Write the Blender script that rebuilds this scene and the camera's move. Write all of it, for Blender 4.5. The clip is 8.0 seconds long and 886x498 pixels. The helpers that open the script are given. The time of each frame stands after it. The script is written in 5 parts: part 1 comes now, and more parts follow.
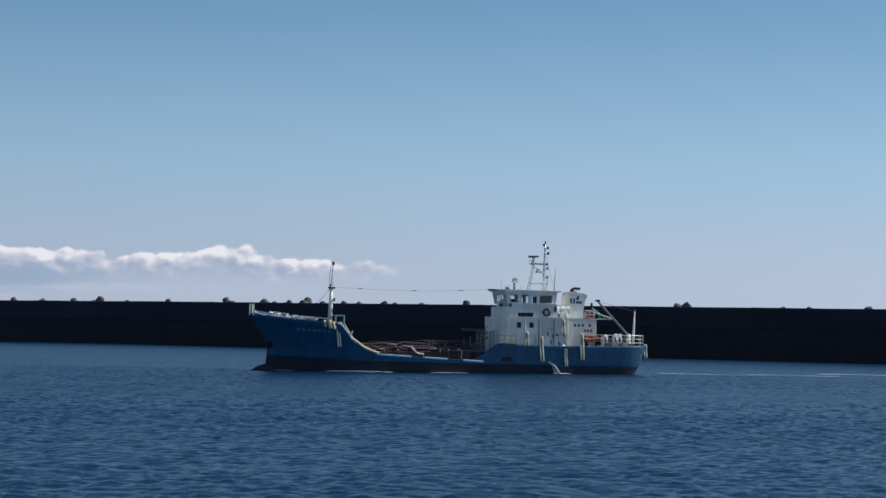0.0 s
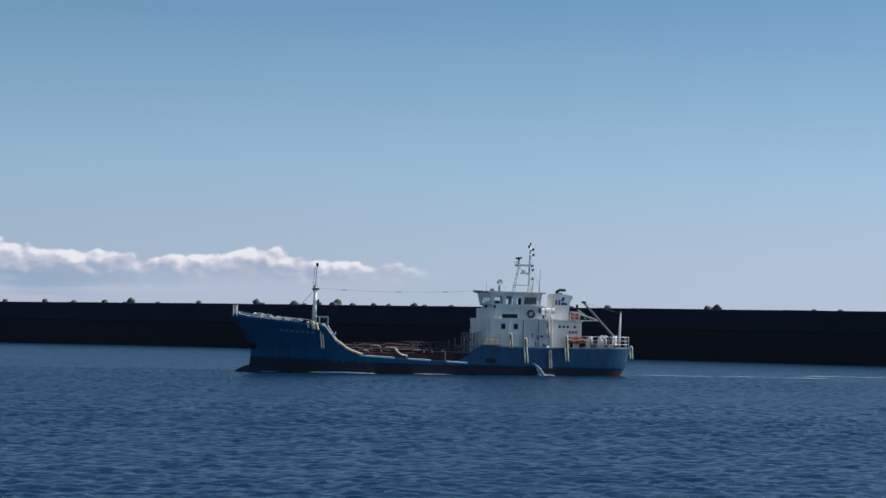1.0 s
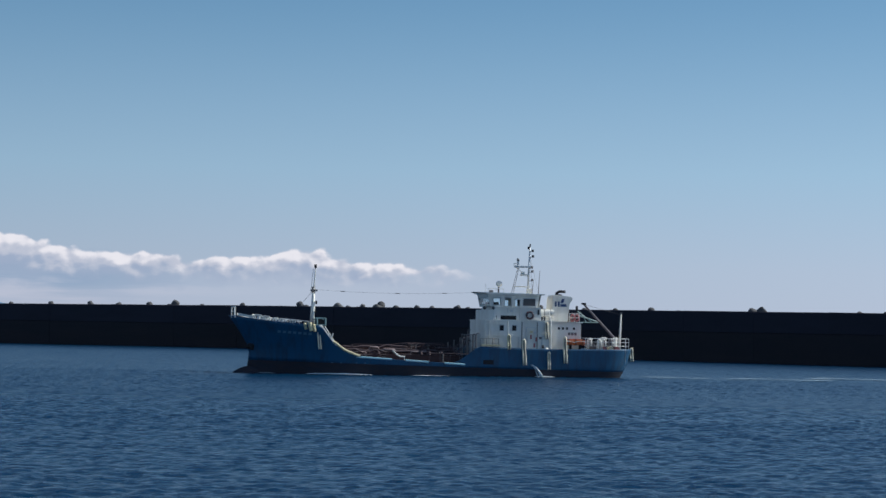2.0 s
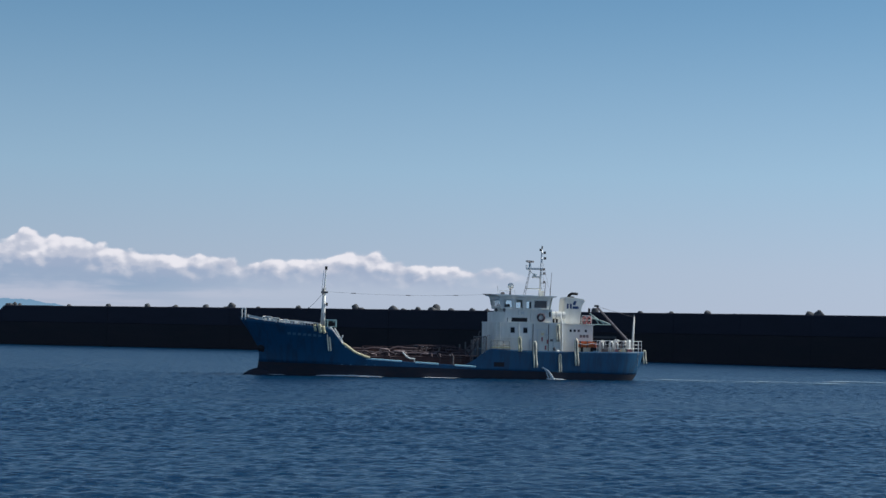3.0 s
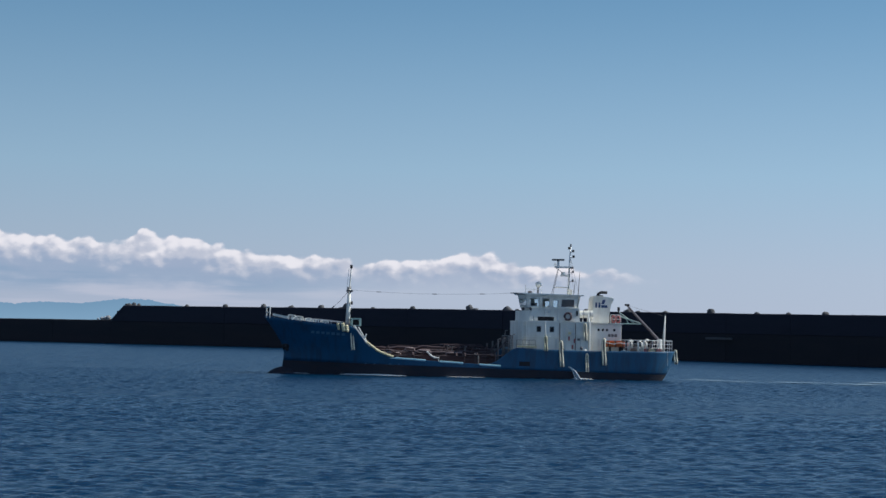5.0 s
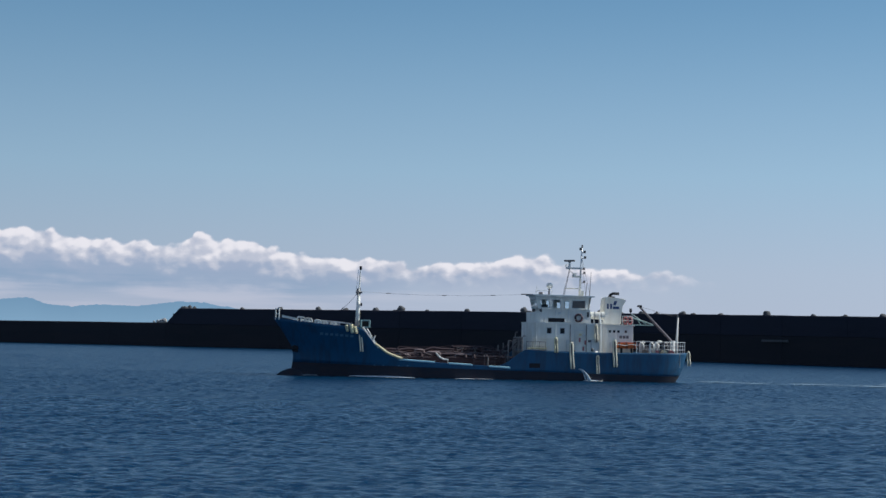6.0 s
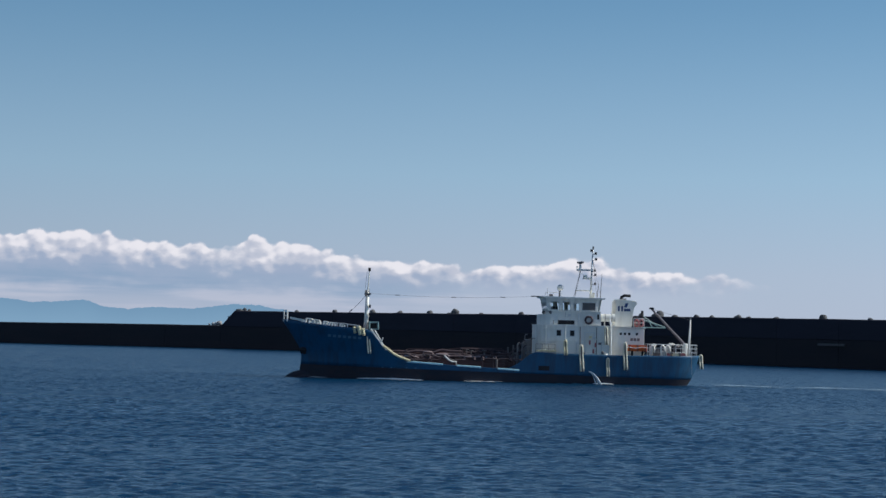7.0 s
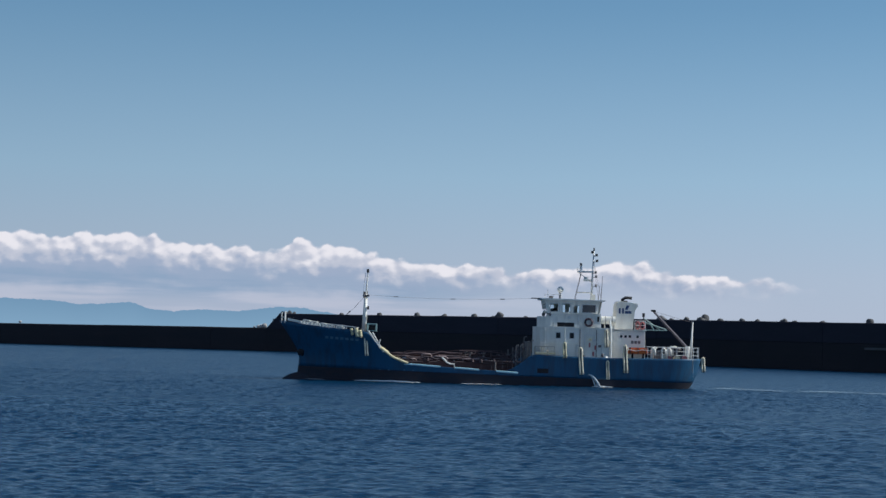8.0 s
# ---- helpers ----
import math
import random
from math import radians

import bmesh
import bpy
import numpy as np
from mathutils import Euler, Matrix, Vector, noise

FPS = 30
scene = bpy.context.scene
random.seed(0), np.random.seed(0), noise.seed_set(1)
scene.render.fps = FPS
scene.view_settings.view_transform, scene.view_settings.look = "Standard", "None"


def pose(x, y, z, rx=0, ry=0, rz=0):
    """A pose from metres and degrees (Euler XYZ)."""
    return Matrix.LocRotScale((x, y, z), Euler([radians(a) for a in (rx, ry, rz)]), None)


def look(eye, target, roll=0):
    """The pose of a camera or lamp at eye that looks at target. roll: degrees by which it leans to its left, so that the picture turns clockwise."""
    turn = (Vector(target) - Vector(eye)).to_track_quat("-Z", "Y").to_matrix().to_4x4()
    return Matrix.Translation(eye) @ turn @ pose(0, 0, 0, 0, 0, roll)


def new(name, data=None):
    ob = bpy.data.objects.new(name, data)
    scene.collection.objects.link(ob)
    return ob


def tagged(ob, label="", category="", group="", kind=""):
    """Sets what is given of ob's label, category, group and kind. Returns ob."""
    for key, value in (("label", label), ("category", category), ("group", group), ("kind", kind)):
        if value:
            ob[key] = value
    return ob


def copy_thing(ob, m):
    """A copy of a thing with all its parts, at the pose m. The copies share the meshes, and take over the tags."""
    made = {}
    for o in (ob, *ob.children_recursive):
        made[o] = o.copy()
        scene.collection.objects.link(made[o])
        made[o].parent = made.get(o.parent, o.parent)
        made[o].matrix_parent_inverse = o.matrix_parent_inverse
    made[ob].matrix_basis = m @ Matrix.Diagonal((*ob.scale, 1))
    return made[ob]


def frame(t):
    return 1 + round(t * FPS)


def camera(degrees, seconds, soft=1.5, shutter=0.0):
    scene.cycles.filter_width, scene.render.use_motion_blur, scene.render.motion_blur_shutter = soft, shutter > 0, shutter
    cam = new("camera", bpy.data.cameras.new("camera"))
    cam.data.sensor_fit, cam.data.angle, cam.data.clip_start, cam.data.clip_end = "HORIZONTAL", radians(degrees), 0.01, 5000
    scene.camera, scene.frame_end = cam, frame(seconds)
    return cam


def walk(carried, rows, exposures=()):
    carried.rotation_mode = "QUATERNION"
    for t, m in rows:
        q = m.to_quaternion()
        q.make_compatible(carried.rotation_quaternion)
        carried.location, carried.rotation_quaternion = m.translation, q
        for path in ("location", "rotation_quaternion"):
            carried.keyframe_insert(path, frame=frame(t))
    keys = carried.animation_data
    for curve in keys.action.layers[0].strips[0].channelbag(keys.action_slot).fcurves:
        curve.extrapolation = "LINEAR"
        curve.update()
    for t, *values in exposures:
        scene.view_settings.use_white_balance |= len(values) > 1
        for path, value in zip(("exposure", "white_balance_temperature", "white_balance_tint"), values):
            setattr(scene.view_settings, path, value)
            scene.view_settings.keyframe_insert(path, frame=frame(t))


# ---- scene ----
# ---- camera and its pan ----
EYE = 5.06
cam = camera(28.59, 8.0, soft=1.5)
PAN = [
    (0.0, 0.000, 2.510, -0.900), (0.5, 0.445, 2.544, -0.975), (1.0, 0.980, 2.563, -0.985), (1.5, 1.633, 2.582, -0.990),
    (3.0, 4.221, 2.674, -1.103), (3.5, 5.211, 2.671, -1.129), (4.0, 6.172, 2.650, -1.125), (4.5, 7.085, 2.625, -1.166),
    (6.0, 9.769, 2.667, -1.166), (6.5, 10.679, 2.698, -1.121), (7.0, 11.548, 2.729, -1.287), (7.5, 12.307, 2.767, -1.359),
    (8.0, 13.010, 2.797, -1.443),
]
walk(cam, [(t, pose(0, 0, EYE, 90 + pitch, roll, yaw)) for t, yaw, pitch, roll in PAN], exposures=[(0.0, 0.0, 5950, 5), (8.0, 0.0, 5950, 5)])

# ---- sky, sun, exposure ----
SUN_EL, SUN_X, SUN_Y = 42.0, 1.0, 0.24
world = bpy.data.worlds.new("world")
scene.world = world
world.use_nodes = True
wn = world.node_tree.nodes
wn.clear()
sky = wn.new("ShaderNodeTexSky")
sky.sky_type = "NISHITA"
sky.sun_disc = False
sky.sun_elevation = radians(SUN_EL)
sky.sun_rotation = math.atan2(SUN_X, SUN_Y)
sky.air_density, sky.dust_density, sky.ozone_density = 1.0, 0.7, 2.2
wbg = wn.new("ShaderNodeBackground")
wbg.inputs[1].default_value = 0.083
wout = wn.new("ShaderNodeOutputWorld")
world.node_tree.links.new(sky.outputs[0], wbg.inputs[0])
# milky air low over the sea, thinning upwards
wtc = wn.new("ShaderNodeTexCoord")
wsep = wn.new("ShaderNodeSeparateXYZ")
world.node_tree.links.new(wtc.outputs["Generated"], wsep.inputs[0])
wair = wn.new("ShaderNodeValToRGB")
wair.color_ramp.elements[0].position, wair.color_ramp.elements[0].color = 0.0, (0.465, 0.495, 0.60, 1)
wair.color_ramp.elements[1].position, wair.color_ramp.elements[1].color = 0.19, (0.150, 0.302, 0.475, 1)
for where, tone in ((0.035, (0.435, 0.488, 0.60, 1)), (0.09, (0.342, 0.474, 0.606, 1))):
    e = wair.color_ramp.elements.new(where)
    e.color = tone
world.node_tree.links.new(wsep.outputs[2], wair.inputs[0])
wlow = wn.new("ShaderNodeBackground")
wside = wn.new("ShaderNodeMath")
wside.operation = "MULTIPLY_ADD"
wside.inputs[1].default_value, wside.inputs[2].default_value = 0.30, 1.03
world.node_tree.links.new(wsep.outputs[0], wside.inputs[0])
# the air brightens towards the sun's bearing
wglow = wn.new("ShaderNodeMapRange")
wglow.interpolation_type = "SMOOTHSTEP"
for i, val in enumerate((0.22, 0.95, 0.0, 0.9)):
    wglow.inputs[i + 1].default_value = val
world.node_tree.links.new(wsep.outputs[0], wglow.inputs[0])
wsum = wn.new("ShaderNodeMath")
world.node_tree.links.new(wside.outputs[0], wsum.inputs[0])
world.node_tree.links.new(wglow.outputs[0], wsum.inputs[1])
world.node_tree.links.new(wsum.outputs[0], wlow.inputs[1])
world.node_tree.links.new(wair.outputs[0], wlow.inputs[0])
wramp = wn.new("ShaderNodeMapRange")
wramp.interpolation_type = "SMOOTHSTEP"
wramp.inputs[1].default_value, wramp.inputs[2].default_value = 0.12, 0.34
wramp.inputs[3].default_value, wramp.inputs[4].default_value = 0.9, 0.0
world.node_tree.links.new(wsep.outputs[2], wramp.inputs[0])
wmix = wn.new("ShaderNodeMixShader")
world.node_tree.links.new(wramp.outputs[0], wmix.inputs[0])
world.node_tree.links.new(wbg.outputs[0], wmix.inputs[1])
world.node_tree.links.new(wlow.outputs[0], wmix.inputs[2])
world.node_tree.links.new(wmix.outputs[0], wout.inputs[0])

sun = new("sun", bpy.data.lights.new("sun", "SUN"))
sun.data.energy, sun.data.angle, sun.data.color = 3.8, radians(0.53), (1.0, 0.93, 0.82)
sun_dir = Vector((SUN_X, SUN_Y, 0)).normalized() * math.cos(radians(SUN_EL)) + Vector((0, 0, math.sin(radians(SUN_EL))))
sun.matrix_world = look(sun_dir * 300, (0, 0, 0))


# ---- materials ----
def surface(name, color, rough=0.6, metal=0.0, dirt=None, amount=0.35, scale=1.2, fine=14.0, bump=0.1, streak=1.0, spread=0.12, gloss=0.5):
    """Paint, metal or concrete: base colour with coarse stains and fine grain, and a little relief."""
    m = bpy.data.materials.new(name)
    m.use_nodes = True
    n, k = m.node_tree.nodes, m.node_tree.links
    p = n["Principled BSDF"]
    tc = n.new("ShaderNodeTexCoord")
    mp = n.new("ShaderNodeMapping")
    mp.inputs["Scale"].default_value = (1, 1, 1 / streak)
    k.new(tc.outputs["Object"], mp.inputs[0])
    a = n.new("ShaderNodeTexNoise")
    a.inputs["Scale"].default_value, a.inputs["Detail"].default_value, a.inputs["Roughness"].default_value = scale, 6, 0.65
    b = n.new("ShaderNodeTexNoise")
    b.inputs["Scale"].default_value, b.inputs["Detail"].default_value = fine, 3
    k.new(mp.outputs[0], a.inputs[0])
    k.new(mp.outputs[0], b.inputs[0])
    ramp = n.new("ShaderNodeValToRGB")
    ramp.color_ramp.elements[0].position, ramp.color_ramp.elements[1].position = 0.45, 0.75
    k.new(a.outputs[0], ramp.inputs[0])
    mul = n.new("ShaderNodeMath")
    mul.operation = "MULTIPLY"
    mul.inputs[1].default_value = amount
    k.new(ramp.outputs[0], mul.inputs[0])
    mix = n.new("ShaderNodeMix")
    mix.data_type = "RGBA"
    mix.inputs[6].default_value = (*color, 1)
    mix.inputs[7].default_value = (*(dirt or [c * 0.5 for c in color]), 1)
    k.new(mul.outputs[0], mix.inputs[0])
    info = n.new("ShaderNodeObjectInfo")
    add = n.new("ShaderNodeMath")
    add.operation = "MULTIPLY_ADD"
    add.inputs[1].default_value, add.inputs[2].default_value = spread, 1 - spread / 2
    k.new(info.outputs["Random"], add.inputs[0])
    hsv = n.new("ShaderNodeHueSaturation")
    k.new(mix.outputs[2], hsv.inputs["Color"])
    k.new(add.outputs[0], hsv.inputs["Value"])
    k.new(hsv.outputs[0], p.inputs["Base Color"])
    rr = n.new("ShaderNodeMapRange")
    rr.inputs[3].default_value, rr.inputs[4].default_value = max(0.02, rough - 0.12), min(1, rough + 0.12)
    k.new(b.outputs[0], rr.inputs[0])
    k.new(rr.outputs[0], p.inputs["Roughness"])
    p.inputs["Metallic"].default_value = metal
    p.inputs["Specular IOR Level"].default_value = gloss
    bm = n.new("ShaderNodeBump")
    bm.inputs["Strength"].default_value, bm.inputs["Distance"].default_value = bump, 0.05
    k.new(b.outputs[0], bm.inputs["Height"])
    k.new(bm.outputs[0], p.inputs["Normal"])
    return m


M_BLUE = surface("hull_blue_paint", (0.011, 0.077, 0.165), 0.5, dirt=(0.018, 0.034, 0.058), amount=0.85, scale=1.5, streak=6.0, gloss=0.38, bump=0.25)
M_BOOT = surface("boot_topping_paint", (0.016, 0.019, 0.032), 0.8, dirt=(0.044, 0.025, 0.027), amount=0.6, scale=0.9, streak=0.5)
M_WHITE = surface("white_ship_paint", (0.83, 0.81, 0.75), 0.45, dirt=(0.42, 0.35, 0.27), amount=0.5, scale=0.7, streak=4.0, spread=0.05)
M_CREAM = surface("cream_paint", (0.78, 0.68, 0.42), 0.6, dirt=(0.35, 0.26, 0.13), amount=0.5, scale=3)
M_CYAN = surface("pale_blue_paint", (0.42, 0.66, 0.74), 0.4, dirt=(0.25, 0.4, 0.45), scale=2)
M_RUST = surface("red_oxide_deck", (0.075, 0.036, 0.034), 0.75, dirt=(0.09, 0.05, 0.045), amount=0.6, scale=0.9)
M_PIPE = surface("brown_pipe_paint", (0.060, 0.036, 0.042), 0.75, dirt=(0.12, 0.07, 0.06), amount=0.6, scale=2)
M_GREY = surface("grey_pipe_paint", (0.16, 0.148, 0.15), 0.5, dirt=(0.2, 0.15, 0.12), amount=0.5, scale=2)
M_HOSE = surface("dull_hose_rubber", (0.085, 0.066, 0.072), 0.8, dirt=(0.11, 0.06, 0.05), amount=0.6, scale=2, gloss=0.25)
M_LAGGED = surface("highlight_pink_lagging", (0.26, 0.20, 0.20), 0.8, dirt=(0.14, 0.09, 0.09), amount=0.6, scale=3)
M_TEAL = surface("teal_grey_paint", (0.20, 0.32, 0.33), 0.5, dirt=(0.2, 0.2, 0.18), scale=2)
M_DARK = surface("black_fitting", (0.014, 0.014, 0.018), 0.85, scale=3)
M_INSIDE = surface("dim_cabin_lining", (0.10, 0.10, 0.11), 0.8, scale=2)
M_ORANGE = surface("orange_cover", (0.75, 0.18, 0.04), 0.6, dirt=(0.4, 0.1, 0.03), scale=4)
M_FADED = surface("faded_red_paint", (0.42, 0.13, 0.13), 0.6, dirt=(0.5, 0.3, 0.28), amount=0.6, scale=4)
M_RINGS = surface("grubby_ring_cover", (0.075, 0.05, 0.06), 0.7, dirt=(0.18, 0.12, 0.12), scale=4)
M_BOOM = surface("mauve_grey_boom_paint", (0.15, 0.13, 0.15), 0.6, dirt=(0.09, 0.07, 0.08), scale=2)
M_NAVY = surface("navy_lettering", (0.02, 0.05, 0.16), 0.5, scale=4)
M_FENDER = surface("weathered_fender_rubber", (0.88, 0.79, 0.60), 0.7, dirt=(0.38, 0.31, 0.2), amount=0.5, scale=3, bump=0.3)
M_FENDER_Y = surface("yellowed_fender_rubber", (0.76, 0.69, 0.45), 0.7, dirt=(0.25, 0.2, 0.1), amount=0.7, scale=4, bump=0.3)
M_STEEL = surface("galvanised_steel", (0.62, 0.63, 0.64), 0.4, 0.3, dirt=(0.3, 0.26, 0.22), scale=4)
M_PALE = surface("faded_name_paint", (0.08, 0.17, 0.26), 0.6, scale=4)
# near-black: the wall's shade is put into both base colours, caisson and parapet
M_CONCRETE = surface("shade_dark_concrete", (0.017, 0.015, 0.020), 0.88, dirt=(0.028, 0.021, 0.024), amount=0.7, scale=0.09, fine=2.5, bump=0.5, streak=0.25, spread=0.12)
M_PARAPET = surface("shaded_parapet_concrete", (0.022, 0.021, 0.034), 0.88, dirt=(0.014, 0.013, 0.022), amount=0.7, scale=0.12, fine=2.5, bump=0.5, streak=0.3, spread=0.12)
M_BLOCK = surface("weathered_armour_concrete", (0.10, 0.097, 0.10), 0.9, dirt=(0.06, 0.06, 0.06), amount=0.6, scale=0.8, fine=6, bump=0.5, spread=0.4)
M_STONE = surface("pale_rubble_stone", (0.42, 0.41, 0.41), 0.9, scale=1, fine=6, spread=0.4)


def glass_material():
    m = bpy.data.materials.new("window_glass")
    m.use_nodes = True
    p = m.node_tree.nodes["Principled BSDF"]
    p.inputs["Base Color"].default_value = (0.75, 0.85, 0.9, 1)
    p.inputs["Roughness"].default_value = 0.03
    p.inputs["IOR"].default_value = 1.1
    p.inputs["Transmission Weight"].default_value = 1.0
    return m


M_GLASS = glass_material()


def water_material():
    m = bpy.data.materials.new("harbour_water")
    m.use_nodes = True
    n, k = m.node_tree.nodes, m.node_tree.links
    p = n["Principled BSDF"]
    p.inputs["Base Color"].default_value = (0.0026, 0.029, 0.073, 1)
    p.inputs["IOR"].default_value = 1.333
    tc = n.new("ShaderNodeTexCoord")
    # ripples finer than the sheet's mesh spread the light more where the mesh is coarse
    sep = n.new("ShaderNodeSeparateXYZ")
    k.new(tc.outputs["Object"], sep.inputs[0])
    far = n.new("ShaderNodeMapRange")
    for i, val in enumerate((60.0, 240.0, 0.26, 0.30)):
        far.inputs[i + 1].default_value = val
    k.new(sep.outputs[1], far.inputs[0])
    k.new(far.outputs[0], p.inputs["Roughness"])
    last = None
    for scale, detail, dist, strength, turn in ((2.4, 3, 0.11, 0.95, 0.2), (5.5, 2, 0.06, 0.9, -0.35)):
        mp = n.new("ShaderNodeMapping")
        mp.inputs["Rotation"].default_value = (0, 0, turn)
        mp.inputs["Scale"].default_value = (0.55, 1.0, 1.0)
        no = n.new("ShaderNodeTexNoise")
        no.inputs["Scale"].default_value, no.inputs["Detail"].default_value, no.inputs["Roughness"].default_value = scale, detail, 0.6
        k.new(tc.outputs["Object"], mp.inputs[0])
        k.new(mp.outputs[0], no.inputs[0])
        b = n.new("ShaderNodeBump")
        b.inputs["Strength"].default_value, b.inputs["Distance"].default_value = strength, dist
        k.new(no.outputs[0], b.inputs["Height"])
        if last:
            k.new(last.outputs[0], b.inputs["Normal"])
        last = b
    k.new(last.outputs[0], p.inputs["Normal"])
    return m


M_WATER = water_material()


def foam_material(name, cover, color, scale):
    """White water broken up by the sea that shows through it."""
    m = bpy.data.materials.new(name)
    m.use_nodes = True
    n, k = m.node_tree.nodes, m.node_tree.links
    p = n["Principled BSDF"]
    p.inputs["Base Color"].default_value = (*color, 1)
    p.inputs["Roughness"].default_value = 0.8
    tc = n.new("ShaderNodeTexCoord")
    mp = n.new("ShaderNodeMapping")
    mp.inputs["Scale"].default_value = (0.35, 1, 1)
    k.new(tc.outputs["Object"], mp.inputs[0])
    a = n.new("ShaderNodeTexNoise")
    a.inputs["Scale"].default_value, a.inputs["Detail"].default_value = scale, 6
    k.new(mp.outputs[0], a.inputs[0])
    uv = n.new("ShaderNodeSeparateXYZ")
    k.new(tc.outputs["UV"], uv.inputs[0])
    # fade towards the edges of the patch: v across, u along
    e = n.new("ShaderNodeMath")
    e.operation = "MULTIPLY"
    k.new(uv.outputs[0], e.inputs[0])
    k.new(uv.outputs[1], e.inputs[1])
    r = n.new("ShaderNodeMapRange")
    r.inputs[1].default_value, r.inputs[2].default_value = 1 - cover, 1 - cover + 0.25
    s = n.new("ShaderNodeMath")
    s.operation = "MULTIPLY_ADD"
    s.inputs[1].default_value = 0.6
    k.new(e.outputs[0], s.inputs[0])
    h = n.new("ShaderNodeMath")
    h.operation = "MULTIPLY"
    h.inputs[1].default_value = 0.8
    k.new(a.outputs[0], h.inputs[0])
    k.new(h.outputs[0], s.inputs[2])
    k.new(s.outputs[0], r.inputs[0])
    g = n.new("ShaderNodeMath")
    g.operation = "MULTIPLY"
    k.new(r.outputs[0], g.inputs[0])
    cl = n.new("ShaderNodeMapRange")
    cl.inputs[1].default_value, cl.inputs[2].default_value = 0.0, 0.2
    k.new(e.outputs[0], cl.inputs[0])
    k.new(cl.outputs[0], g.inputs[1])
    k.new(g.outputs[0], p.inputs["Alpha"])
    return m


M_FOAM = foam_material("white_foam", 1.3, (0.92, 0.94, 0.94), 1.5)
M_WAKE = foam_material("thin_wake_foam", 0.20, (0.40, 0.52, 0.60), 0.30)


# ---- mesh helpers ----
def part(name, bm, material, parent=None, label="", smooth=False):
    bmesh.ops.recalc_face_normals(bm, faces=bm.faces)
    me = bpy.data.meshes.new(name)
    bm.to_mesh(me)
    bm.free()
    me.materials.append(material)
    if smooth:
        me.polygons.foreach_set("use_smooth", [True] * len(me.polygons))
    ob = new(name, me)
    if parent is not None:
        ob.parent = parent
    if label:
        tagged(ob, label)
    return ob


def box(bm, x0, x1, y0, y1, z0, z1, bevel=0.0):
    """A box; a bevel rounds its edges."""
    g = bmesh.ops.create_cube(bm, size=1.0)
    for v in g["verts"]:
        v.co = Vector(((x0 + x1) / 2 + v.co.x * (x1 - x0), (y0 + y1) / 2 + v.co.y * (y1 - y0), (z0 + z1) / 2 + v.co.z * (z1 - z0)))
    if bevel:
        es = list({e for v in g["verts"] for e in v.link_edges})
        bmesh.ops.bevel(bm, geom=es, offset=bevel, segments=2, affect="EDGES")
    return bm


def tube(bm, pts, r, seg=8, r1=None):
    """A round bar along points, from radius r to r1."""
    pts = [Vector(p) for p in pts]
    r1 = r if r1 is None else r1
    rings = []
    for i, p in enumerate(pts):
        d = (pts[min(i + 1, len(pts) - 1)] - pts[max(i - 1, 0)]).normalized()
        a = d.cross(Vector((0, 0, 1)) if abs(d.z) < 0.9 else Vector((1, 0, 0))).normalized()
        b = d.cross(a)
        rad = r + (r1 - r) * i / max(1, len(pts) - 1)
        rings.append([bm.verts.new(p + (a * math.cos(q) + b * math.sin(q)) * rad) for q in [2 * math.pi * j / seg for j in range(seg)]])
    for s, t in zip(rings, rings[1:]):
        for j in range(seg):
            bm.faces.new((s[j], s[(j + 1) % seg], t[(j + 1) % seg], t[j]))
    bm.faces.new(rings[0])
    bm.faces.new(rings[-1])
    return bm


def prism(bm, outline, axis, a, b):
    """An outline in two axes, extruded along the third from a to b."""
    put = {"x": lambda p, w: (w, p[0], p[1]), "y": lambda p, w: (p[0], w, p[1]), "z": lambda p, w: (p[0], p[1], w)}[axis]
    lo = [bm.verts.new(put(p, a)) for p in outline]
    hi = [bm.verts.new(put(p, b)) for p in outline]
    n = len(outline)
    for i in range(n):
        bm.faces.new((lo[i], lo[(i + 1) % n], hi[(i + 1) % n], hi[i]))
    bm.faces.new(lo)
    bm.faces.new(hi)
    return bm


def ball(bm, c, r, sz=1.0, sub=2):
    g = bmesh.ops.create_icosphere(bm, subdivisions=sub, radius=r)
    for v in g["verts"]:
        v.co = Vector((c[0] + v.co.x, c[1] + v.co.y, c[2] + v.co.z * sz))
    return bm


def mesh():
    return bmesh.new()


def wall_with_openings(bm, u0, u1, z0, z1, holes, put, thick):
    """A wall sheet with real openings: holes are (ua, ub, za, zb); put(u, z, w) places a corner, w from 0 to thick."""
    us = sorted({u0, u1, *[h[0] for h in holes], *[h[1] for h in holes]})
    zs = sorted({z0, z1, *[h[2] for h in holes], *[h[3] for h in holes]})
    cells = {(i, j): not any(h[0] - 1e-6 <= us[i] and us[i + 1] <= h[1] + 1e-6 and h[2] - 1e-6 <= zs[j] and zs[j + 1] <= h[3] + 1e-6 for h in holes)
             for i in range(len(us) - 1) for j in range(len(zs) - 1)}
    made = {}

    def v(i, j, w):
        if (i, j, w) not in made:
            made[i, j, w] = bm.verts.new(put(us[i], zs[j], w * thick))
        return made[i, j, w]

    for (i, j), solid in cells.items():
        if not solid:
            continue
        for w in (0, 1):
            bm.faces.new((v(i, j, w), v(i + 1, j, w), v(i + 1, j + 1, w), v(i, j + 1, w)))
        for di, dj, a, b in ((-1, 0, (0, 0), (0, 1)), (1, 0, (1, 0), (1, 1)), (0, -1, (0, 0), (1, 0)), (0, 1, (0, 1), (1, 1))):
            if not cells.get((i + di, j + dj), False):
                p, q = (i + a[0], j + a[1]), (i + b[0], j + b[1])
                bm.faces.new((v(*p, 0), v(*q, 0), v(*q, 1), v(*p, 1)))
    return bm


